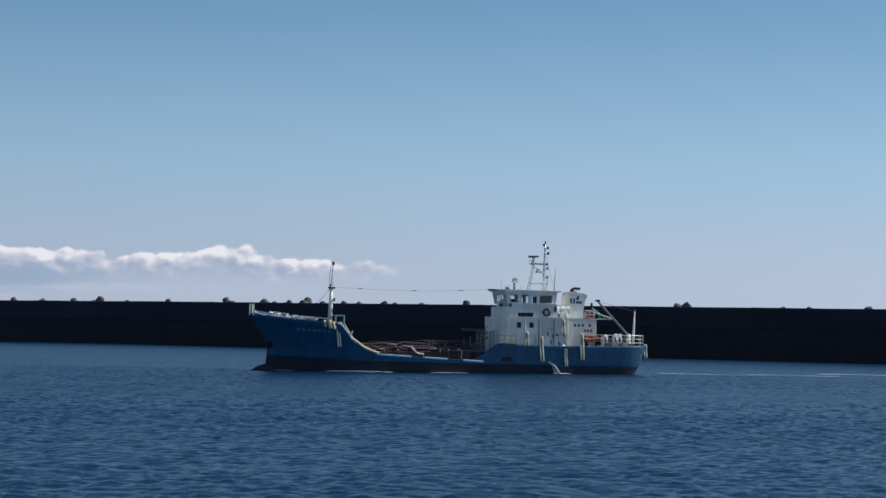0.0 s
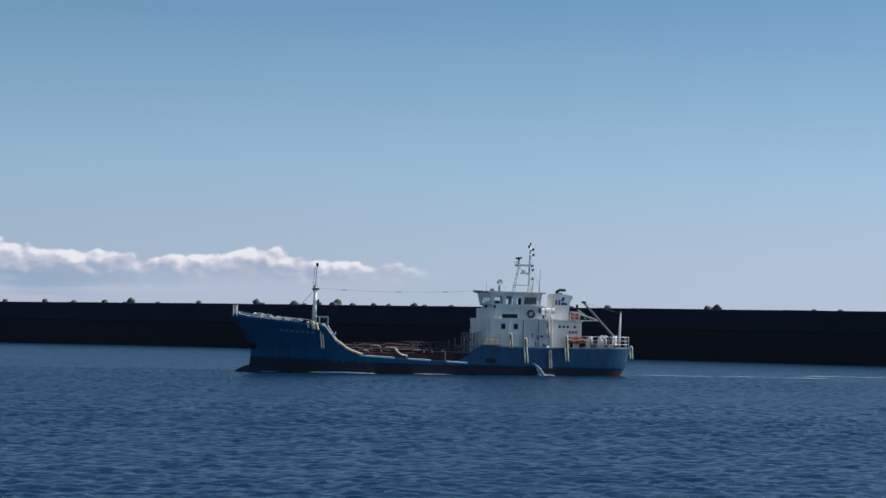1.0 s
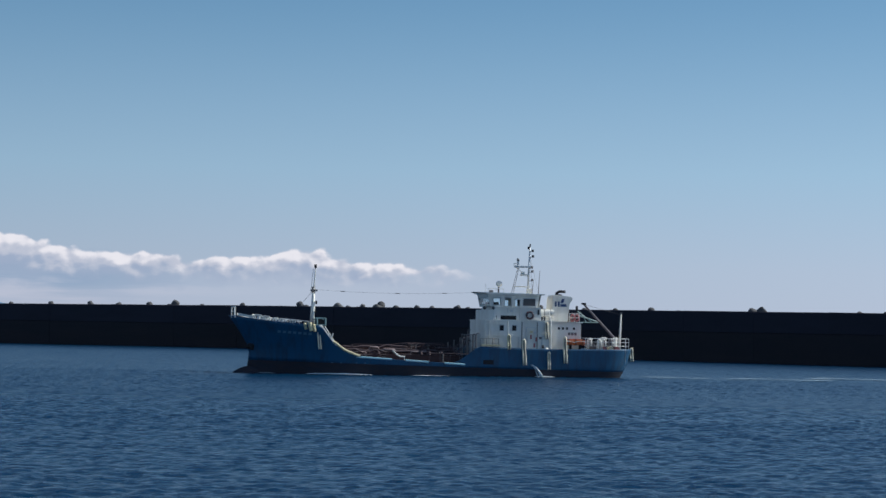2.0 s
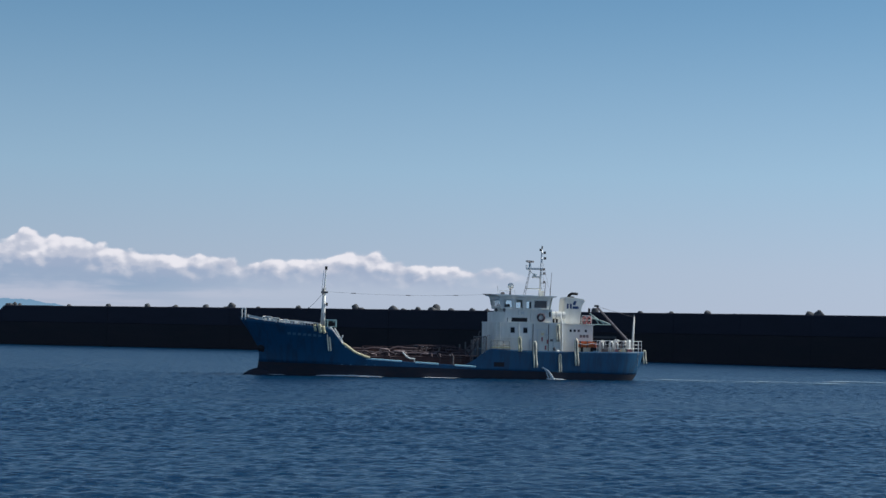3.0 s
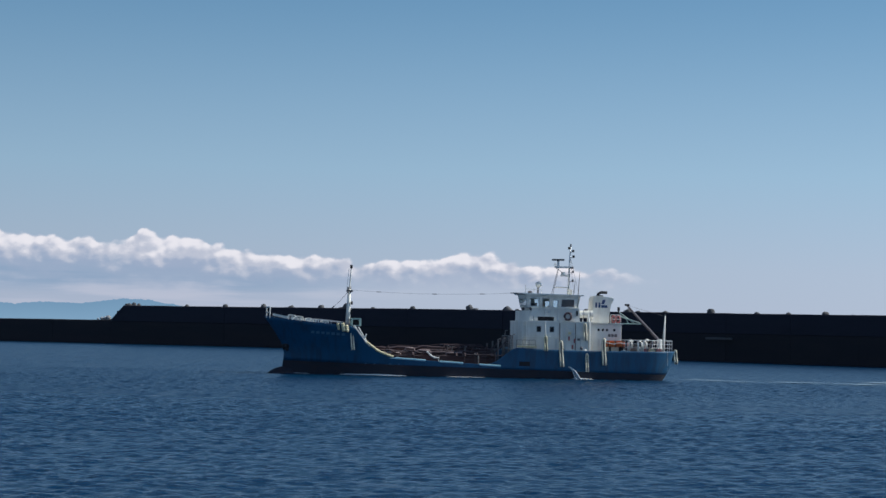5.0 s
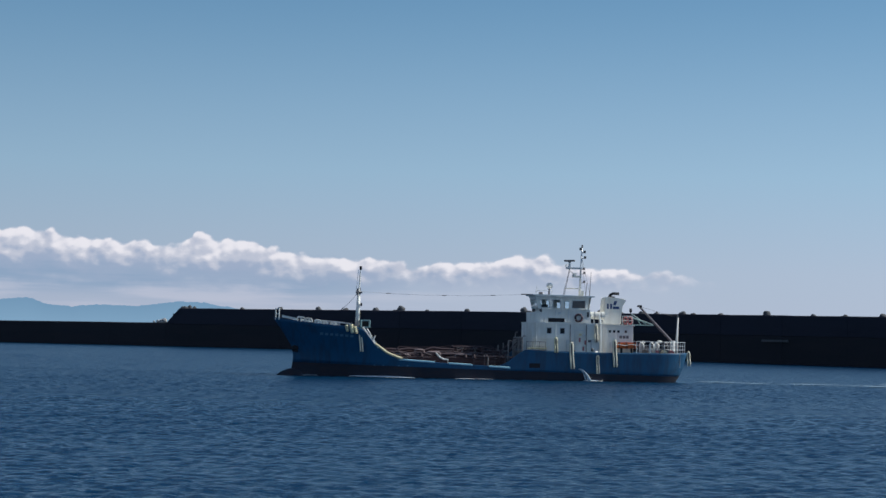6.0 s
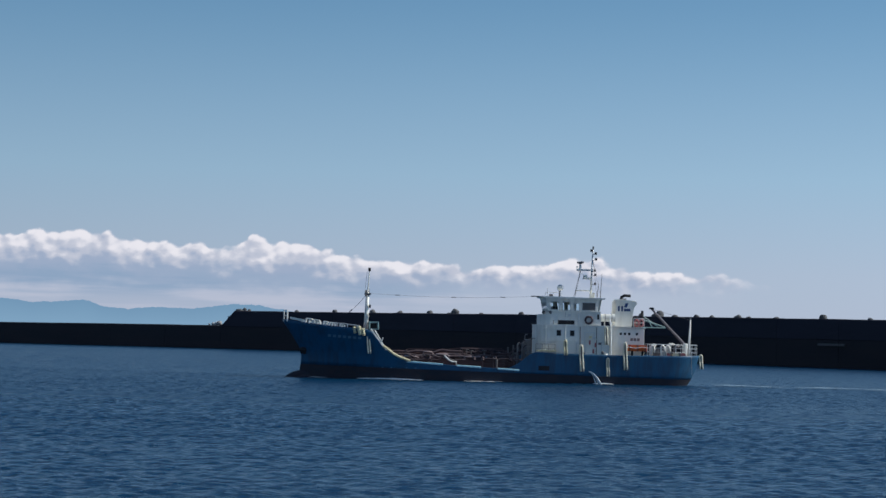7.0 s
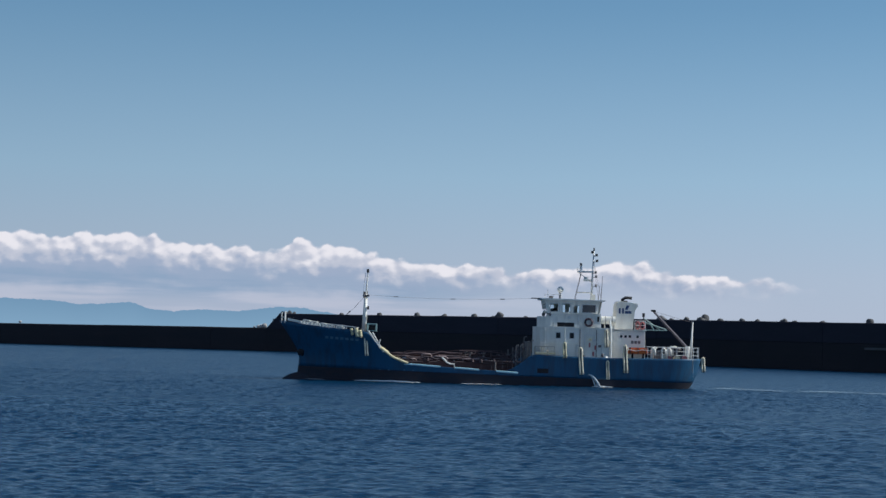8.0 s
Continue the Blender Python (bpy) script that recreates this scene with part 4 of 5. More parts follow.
        tube(bm, [(9.8 - 8.2 * s / 22, y + 0.22 * math.sin(s * 0.9 + i), 2.55 + 0.30 * noise.noise(Vector((s * 0.45, i * 3.7, 0))) + 0.07 * i) for s in range(23)], 0.085, 8)
        part("cargo_hose", bm, M_HOSE, ship, "wavy cargo hose lying on the deck pipes", smooth=True)
    # raised catwalk down the middle, with its posts
    bm = mesh()
    box(bm, -2.2, 9.6, -0.95, -0.45, 2.62, 2.68)
    part("catwalk", bm, M_RUST, ship, "red oxide catwalk over the cargo pipes")
    for x in (9.2, 7.2, 5.2, 3.2, 1.2, -0.8):
        bm = mesh()
        tube(bm, [(x, -0.95, 1.9), (x, -0.95, 3.45 if x < 5 else 3.2)], 0.035, 6)
        part("catwalk_post", bm, M_HOSE, ship)
    bm = mesh()
    tube(bm, [(9.2, -0.95, 3.2), (5.2, -0.95, 3.2), (3.2, -0.95, 3.45), (-0.8, -0.95, 3.45)], 0.03, 6)
    part("catwalk_rail", bm, M_PIPE, ship)
    # pale lagged branch pipes; the sun's highlights are put into their pink
    for x0, x1, y, z in ((9.6, 8.2, 2.3, 2.45), (6.4, 5.0, 2.2, 2.75), (3.4, 1.6, 2.4, 2.55), (7.6, 6.6, 0.9, 2.95)):
        bm = mesh()
        tube(bm, [(x0, y, z - 0.45), (x0, y, z - 0.1), (x0 - 0.12, y, z), (x1 + 0.12, y, z), (x1, y, z - 0.1), (x1, y, z - 0.45)], 0.075, 8)
        part("branch_pipe", bm, M_LAGGED, ship, "lagged branch pipe in pale highlight pink", smooth=True)
    # side rail at the waist, and the bent davit
    zdeck = lambda x: 1.30 + 0.035 * max(0, x)
    for side in (1, -1):
        rail_run(ship, "waist_rail", [(1.6, side * 3.65, zdeck(1.6)), (-0.6, side * 3.65, 1.35), (-2.7, side * 3.65, 1.35)], 1.05, bars=2, gap=1.05, r=0.04, material=M_HOSE)
        for x in (8.6, 6.9, 4.9):
            bm = mesh()
            tube(bm, [(x, side * 3.6, zdeck(x)), (x, side * 3.6, zdeck(x) + 0.9)], 0.05, 6)
            part("waist_post", bm, M_HOSE, ship)
    bm = mesh()
    tube(bm, [(5.55, 3.55, 2.65), (5.1, 3.6, 2.2), (4.75, 3.6, 2.02), (4.3, 3.6, 2.0), (4.3, 3.6, 1.4)], 0.095, 8)
    part("hose_davit", bm, M_WHITE, ship, "bent white hose davit at the waist")
    bm = mesh()
    tube(bm, [(0.1, 3.3, 1.4), (0.1, 3.3, 2.35), (0.5, 3.3, 2.45)], 0.11, 8)
    part("deck_vent", bm, M_GREY, ship, "grey gooseneck vent")
    # stair up to the poop
    for y in (2.2, 2.9):
        bm = mesh()
        tube(bm, [(-1.3, y, 2.2), (-3.0, y, 3.9)], 0.05, 6)
        tube(bm, [(-1.2, y, 1.4), (-1.2, y, 2.9), (-2.9, y, 4.4)], 0.04, 6)
        part("poop_stair_rail", bm, M_HOSE, ship)
    for x, y, z in ((-2.0, 3.3, 4.1), (-2.5, 3.3, 4.2), (-3.1, 3.35, 4.5), (-3.5, 3.35, 4.6), (-2.9, 2.0, 5.0)):
        bm = mesh()
        tube(bm, [(x, y, 1.9), (x, y, z - 0.15), (x - 0.08, y, z), (x - 0.3, y, z)], 0.055, 6)
        part("vent_pipe", bm, M_GREY, ship, "grey bent vent pipe before the deckhouse")
    for i in range(4):
        bm = mesh()
        tube(bm, [(-1.5 - 0.45 * i, -1.5 + i, 1.9), (-1.5 - 0.45 * i, -1.5 + i, 3.6 + 0.25 * i)], 0.08, 8)
        part("vent_pipe", bm, M_GREY, ship)


def house(ship):
    h = tagged(new("deckhouse"), "white painted deckhouse with streaks of rust")
    h.parent = ship
    # lower house with rounded forward corners
    outl = [(-12.0, -3.2), (-12.0, 3.2), (-5.0, 3.2), (-4.5, 3.05), (-4.2, 2.7), (-4.1, 2.2), (-4.1, -2.2), (-4.2, -2.7), (-4.5, -3.05), (-5.0, -3.2)]
    bm = prism(mesh(), outl, "z", 2.25, 6.0)
    body = part("lower_house", bm, M_WHITE, h)
    bm = prism(mesh(), [(x * 1.006 + (0.06 if x > -5 else -0.06), y * 1.03) for x, y in outl], "z", 5.98, 6.08)
    part("bridge_deck_edge", bm, M_WHITE, h)
    for x in (-6.31, -7.71):
        bm = mesh()
        box(bm, x - 0.30, x + 0.30, 3.17, 3.215, 4.85, 5.6, 0.02)
        w = part("porthole_frame", bm, M_STEEL, h)
        bm = mesh()
        box(bm, x - 0.24, x + 0.24, 3.19, 3.225, 4.92, 5.52, 0.02)
        part("dark_pane", bm, M_DARK, h, "dark cabin window pane")
    for x0, x1, z0, z1 in ((-9.85, -9.15, 2.4, 4.55), ):
        bm = mesh()
        box(bm, x0, x1, 3.19, 3.25, z0, z1, 0.03)
        part("house_door", bm, M_WHITE, h, "white steel door of the deckhouse")
    for x, z, m in ((-9.6, 4.85, M_CREAM), (-10.6, 4.2, M_GREY), (-10.0, 4.75, M_STEEL)):
        bm = mesh()
        box(bm, x - 0.15, x + 0.15, 3.19, 3.3, z - 0.12, z + 0.12, 0.02)
        part("fitting_box", bm, m, h)
    for x, z in ((-9.55, 4.3), (-10.15, 4.05), (-9.95, 3.4)):
        bm = mesh()
        box(bm, x - 0.09, x + 0.09, 3.19, 3.3, z - 0.22, z + 0.22, 0.02)
        part("hose_box", bm, M_FADED, h, "faded red fire gear box")
    for x in (-10.25, -8.55):
        bm = mesh()
        tube(bm, [(x, 3.25, 2.4), (x, 3.25, 5.9)], 0.05, 6)
        part("wall_pipe", bm, M_GREY, h)
    bm = mesh()
    box(bm, -10.6, -9.0, 3.2, 3.55, 2.3, 2.95, 0.05)
    part("wall_locker", bm, M_WHITE, h)
    for xa, xb, z, t in ((-8.3, -4.5, 4.38, 0.08), (-12.0, -9.2, 4.62, 0.06), (-6.9, -4.5, 5.66, 0.05)):
        bm = mesh()
        box(bm, xa, xb, 3.2, 3.32, z, z + t, 0.015)
        part("belting", bm, M_WHITE, h, "white drip ledge on the deckhouse side")
    # framed panels and seams on the side
    for x0, x1, z0, z1 in ((-10.05, -9.0, 2.4, 5.35), (-8.75, -8.15, 3.1, 4.25), (-11.6, -10.75, 2.5, 4.4)):
        bm = mesh()
        for a, b, c, d in ((x0, x1, z1 - 0.06, z1), (x0, x0 + 0.06, z0, z1 - 0.06), (x1 - 0.06, x1, z0, z1 - 0.06)):
            box(bm, a, b, 3.2, 3.27, c, d)
        part("panel_frame", bm, M_STEEL, h)
    for x in (-7.0, -4.95):
        bm = mesh()
        tube(bm, [(x, 3.26, 3.2), (x, 3.26, 6.0)], 0.045, 6)
        part("wall_pipe", bm, M_WHITE, h)
    bm = mesh()
    tube(bm, [(-11.2, 3.3, 2.35), (-11.2, 3.3, 3.0), (-11.2, 3.45, 3.15)], 0.28, 12, 0.24)
    part("mushroom_vent", bm, M_WHITE, h, "white mushroom vent against the deckhouse", smooth=True)
    for x, z, r in ((-10.9, 3.3, 0.16), (-8.95, 3.15, 0.12)):
        bm = mesh()
        ball(bm, (x, 3.35, z), r, 1.2, 2)
        part("wall_lamp", bm, M_GREY, h, smooth=True)
    bm = mesh()
    tube(bm, [(-11.75, 3.35, 2.3), (-11.7, 3.35, 6.0), (-11.6, 3.0, 7.0)], 0.09, 8)
    part("down_pipe", bm, M_WHITE, h)
    # side deck rail abreast of the house front
    # the ledge's sunlit look is put into its cream colour
    bm = mesh()
    box(bm, -6.0, -3.95, 3.45, 3.93, 3.26, 3.42, 0.02)
    part("side_shelf", bm, M_CREAM, h, "cream sunlit ledge beside the house")
    rail_run(ship, "house_rail", [(-3.9, 3.6, 3.1), (-5.9, 3.6, 3.1)], 0.95, bars=2, gap=0.65, r=0.028, material=M_GREY)
    rail_run(ship, "house_rail", [(-3.4, -3.3, 2.25), (-3.4, 3.3, 2.25)], 2.2, bars=3, gap=0.7, r=0.035, material=M_GREY)
    # bridge level
    bm = mesh()
    prism(bm, [(-10.75, 6.08), (-10.66, 7.5), (-5.6, 7.5), (-5.35, 6.08)], "y", -3.0, 3.0)
    level = part("bridge_level", bm, M_WHITE, h)
    bm = mesh()
    box(bm, -7.95, -5.75, 2.99, 3.02, 6.12, 6.55, 0.02)
    part("dark_slot", bm, M_DARK, h, "long dark slot window")
    # rounded wing bulwark before the bridge
    bm = mesh()
    pts = [(-6.2, 3.1), (-5.8, 3.02), (-5.4, 2.82), (-5.05, 2.5), (-4.75, 2.05), (-4.52, 1.4), (-4.4, 0.7), (-4.36, 0), (-4.4, -0.7), (-4.52, -1.4), (-4.75, -2.05), (-5.05, -2.5), (-5.4, -2.82), (-5.8, -3.02), (-6.2, -3.1)]
    lo = [bm.verts.new((x, y, 6.08)) for x, y in pts] + [bm.verts.new((x - 0.08, y * 0.97, 6.08)) for x, y in pts]
    hi = [bm.verts.new((x + 0.0, y, 7.15)) for x, y in pts] + [bm.verts.new((x - 0.08, y * 0.97, 7.15)) for x, y in pts]
    n = len(pts)
    for i in range(n - 1):
        bm.faces.new((lo[i], lo[i + 1], hi[i + 1], hi[i]))
        bm.faces.new((lo[n + i], lo[n + i + 1], hi[n + i + 1], hi[n + i]))
        bm.faces.new((hi[i], hi[i + 1], hi[n + i + 1], hi[n + i]))
    part("bridge_bulwark", bm, M_WHITE, h)
    for x, y in ((-5.5, 2.76), (-4.95, 0.9)):
        bm = mesh()
        tube(bm, [(x, y, 6.7), (x, y, 7.35)], 0.06, 6)
        ball(bm, (x, y, 7.36), 0.2, 1.0, 2)
        part("search_lamp", bm, M_GREY, h, "grey search lamp before the bridge", smooth=True)
    # drip ledge under the wheelhouse windows and along the bridge deck
    for xa, xb, y, z in ((-10.7, -5.45, 3.0, 7.44), (-10.75, -8.6, 3.0, 6.1)):
        bm = mesh()
        box(bm, xa, xb, y, y + 0.12, z, z + 0.07, 0.02)
        part("drip_ledge", bm, M_WHITE, h)
    for x, z0, z1 in ((-8.35, 6.15, 7.4), (-7.0, 6.9, 7.4)):
        bm = mesh()
        tube(bm, [(x, 3.05, z0), (x, 3.05, z1)], 0.035, 6)
        part("conduit", bm, M_STEEL, h)
    bm = mesh()
    box(bm, -7.55, -7.25, 3.0, 3.12, 6.95, 7.2, 0.03)
    part("junction_box", bm, M_STEEL, h)
    # life ring
    bm = mesh()
    n = 20
    ringpts = [(-9.44 + 0.36 * math.cos(2 * math.pi * i / n), 3.1, 6.62 + 0.36 * math.sin(2 * math.pi * i / n)) for i in range(n + 1)]
    tube(bm, ringpts, 0.115, 8)
    ring = part("life_ring", bm, M_RINGS, h, "dark life ring on the bridge side", smooth=True)
    for a in range(4):
        bm = mesh()
        q = math.pi / 4 + a * math.pi / 2
        c = Vector((-9.44 + 0.36 * math.cos(q), 3.1, 6.62 + 0.36 * math.sin(q)))
        ball(bm, c, 0.125, 1, 1)
        part("ring_band", bm, M_FADED, ring)
    bm = mesh()
    box(bm, -10.5, -10.32, 3.0, 3.12, 6.7, 7.25, 0.03)
    part("flare_box", bm, M_DARK, h)
    # wheelhouse: walls lean outwards, openings go through
    wh = tagged(new("wheelhouse"), "white wheelhouse with square windows")
    wh.parent = ship

    def lean(z):
        return (z - 7.5) / 1.4

    side_holes = [(0.33, 1.20, 7.68, 8.46), (1.58, 2.34, 7.62, 8.47), (2.74, 3.26, 7.60, 8.28), (3.60, 4.97, 7.64, 8.40)]
    for sgn, nm in ((1, "port_wall"), (-1, "starboard_wall")):
        bm = mesh()
        wall_with_openings(bm, 0.0, 5.25, 7.5, 8.9, side_holes,
                           lambda u, z, w, s=sgn: ((-5.2 + 0.28 * lean(z) * (1 - u / 5.25) - 0.22 * lean(z) * u / 5.25 - u), s * (2.5 + 0.12 * lean(z) - w), z), 0.08)
        wall = part(nm, bm, M_WHITE, wh)
        for i, (a, b, c, d) in enumerate(side_holes):
            bm = mesh()
            box(bm, -5.2 - b - 0.02, -5.2 - a + 0.05, sgn * 2.5 - 0.012, sgn * 2.5 + 0.012, c - 0.02, d + 0.02)
            if i < 3 or sgn == -1:
                g = part("glass_pane", bm, M_GLASS, wh)
                g.visible_shadow = False
            else:
                part("curtained_pane", bm, M_INSIDE, wh, "dim curtained window pane")
            bm = mesh()
            for xa, xb, za, zb in ((a - 0.07, b + 0.07, c - 0.07, c), (a - 0.07, b + 0.07, d, d + 0.07), (a - 0.07, a, c, d), (b, b + 0.07, c, d)):
                yy = sgn * (2.5 + 0.12 * lean((za + zb) / 2))
                box(bm, -5.2 - xb, -5.2 - xa, yy - 0.03, yy + 0.03, za, zb)
            part("window_frame", bm, M_STEEL, wh)
    front_holes = [(-2.2 + i * 0.9, -1.5 + i * 0.9, 7.75, 8.45) for i in range(5)]
    for nm, x0, k in (("front_wall", -5.2, 0.28), ("rear_wall", -10.66, -0.22)):
        bm = mesh()
        holes = front_holes if nm[0] == "f" else [(-0.4, 0.4, 7.6, 8.5)]
        wall_with_openings(bm, -2.42, 2.42, 7.5, 8.9, holes, lambda u, z, w, a=x0, b=k: (a + b * lean(z) + (-w if b > 0 else w), u, z), 0.08)
        wall = part(nm, bm, M_WHITE, wh)
        for a, b, c, d in holes:
            bm = mesh()
            xx = x0 + k * 0.4
            box(bm, xx - 0.05, xx - 0.03, a, b, c, d)
            g = part("glass_pane", bm, M_GLASS, wh)
            g.visible_shadow = False
    bm = mesh()
    box(bm, -6.4, -5.7, -2.0, 1.4, 7.5, 8.0, 0.04)
    part("helm_console", bm, M_INSIDE, wh)
    bm = mesh()
    box(bm, -9.6, -8.9, -0.3, 2.3, 7.5, 8.6, 0.04)
    part("chart_cabinet", bm, M_INSIDE, wh)
    bm = mesh()
    prism(bm, [(-4.55, 9.02), (-4.6, 8.92), (-5.0, 8.84), (-10.95, 8.78), (-11.15, 8.82), (-11.15, 8.92)], "y", -2.95, 2.95)
    part("roof", bm, M_WHITE, wh)
    bm = mesh()
    box(bm, -4.9, -3.7, -0.06, 0.06, 8.98, 9.08)
    part("aerial_spreader", bm, M_DARK, wh)
    rail_run(ship, "roof_rail", [(-4.9, 2.7, 8.97), (-6.6, 2.7, 8.97)], 0.45, bars=1, gap=0.85, r=0.025)
    bm = mesh()
    tube(bm, [(-6.7, 0, 8.95), (-6.7, 0, 9.7)], 0.10, 8)
    stand = part("dome_stand", bm, M_GREY, wh)
    bm = mesh()
    ball(bm, (-6.75, 0, 10.0), 0.34, 1.0, 3)
    part("satellite_dome", bm, M_WHITE, wh, "white satellite dome", smooth=True)
    bm = mesh()
    box(bm, -5.9, -5.5, 0.5, 0.9, 8.95, 9.3, 0.05)
    part("horn", bm, M_GREY, wh)
    bm = mesh()
    tube(bm, [(-5.55, -1.0, 8.95), (-5.5, -1.0, 10.0)], 0.03, 5)
    part("whip_aerial", bm, M_STEEL, wh)
    # radar mast
    am = tagged(new("radar_mast"), "white radar mast on the wheelhouse roof")
    am.parent = ship
    bm = mesh()
    tube(bm, [(-10.0, 0, 8.9), (-10.08, 0, 12.0), (-10.18, 0, 14.2)], 0.12, 8, 0.06)
    part("pole", bm, M_STEEL, am, smooth=True)
    for y in (-0.45, 0.45):
        bm = mesh()
        tube(bm, [(-8.25, y, 8.95), (-8.9, y * 0.5, 11.9)], 0.026, 6)
        part("front_leg", bm, M_GREY, am)
    for i in range(6):
        s = i / 6
        bm = mesh()
        tube(bm, [(-8.25 - 0.65 * s, -0.45 + 0.22 * s, 9 + 2.9 * s), (-8.25 - 0.65 * s, 0.45 - 0.22 * s, 9 + 2.9 * s)], 0.025, 5)
        part("rung", bm, M_GREY, am)
    bm = mesh()
    box(bm, -10.2, -8.5, -0.4, 0.4, 11.84, 12.02, 0.03)
    part("radar_platform", bm, M_STEEL, am)
    bm = mesh()
    tube(bm, [(-8.85, 0, 11.95), (-8.85, 0, 12.6)], 0.16, 10, 0.10)
    part("radar_motor", bm, M_STEEL, am)
    bm = mesh()
    box(bm, -0.68, 0.68, -0.10, 0.10, -0.10, 0.10, 0.04)
    box(bm, -0.16, 0.16, -0.14, 0.14, -0.16, -0.06, 0.03)
    scanner = part("radar_scanner", bm, M_GREY, am, "turning radar scanner bar")
    scanner.location = (-8.85, 0, 12.72)
    bm = mesh()
    box(bm, -9.95, -9.15, -0.3, 0.3, 10.95, 11.15, 0.02)
    tube(bm, [(-9.4, 0, 11.1), (-9.4, 0, 11.4)], 0.22, 10)
    part("lower_radar", bm, M_WHITE, am, "white lower radar housing")
    bm = mesh()
    box(bm, -10.05, -8.5, -0.9, 0.9, 9.72, 9.80)
    part("yard", bm, M_WHITE, am)
    for z, x in ((13.7, -10.45), (13.1, -10.5), (11.45, -10.45), (10.5, -10.45), (14.0, -10.0), (11.9, -10.4)):
        bm = mesh()
        tube(bm, [(x, 0.1, z - 0.13), (x, 0.1, z + 0.13)], 0.13, 8)
        tube(bm, [(x, 0.1, z - 0.1), (-10.1, 0, z - 0.1)], 0.03, 5)
        part("nav_lamp", bm, M_DARK if z > 12.5 else M_GREY, am, "small navigation lamp on the radar mast")
    bm = mesh()
    tube(bm, [(-10.18, 0, 14.15), (-10.2, 0, 14.45)], 0.09, 8)
    part("top_lamp", bm, M_GREY, am)
    for a, b in (((-8.5, 0.35, 12.02), (-8.5, 0.35, 12.3)), ((-8.5, -0.35, 12.02), (-8.5, -0.35, 12.3)), ((-8.5, -0.35, 12.3), (-8.5, 0.35, 12.3)), ((-8.6, 0, 11.85), (-10.08, 0, 10.8))):
        bm = mesh()
        tube(bm, [a, b], 0.035, 6)
        part("platform_rail", bm, M_WHITE, am)
    bm = mesh()
    box(bm, -10.4, -9.9, -0.25, 0.25, 9.0, 9.55, 0.04)
    part("mast_foot_box", bm, M_WHITE, am)
    for y in (-1.4, 1.4):
        bm = mesh()
        tube(bm, [(-10.15, 0, 13.2), (-10.9, y, 8.95)], 0.012, 4)
        part("shroud", bm, M_GREY, am)
    for x, y, z in ((-11.0, 1.2, 11.5), (-11.05, -1.6, 10.6)):
        bm = mesh()
        tube(bm, [(x + 0.15, y, 8.9), (x, y, z)], 0.05, 6, 0.02)
        part("whip_aerial", bm, M_GREY, wh)


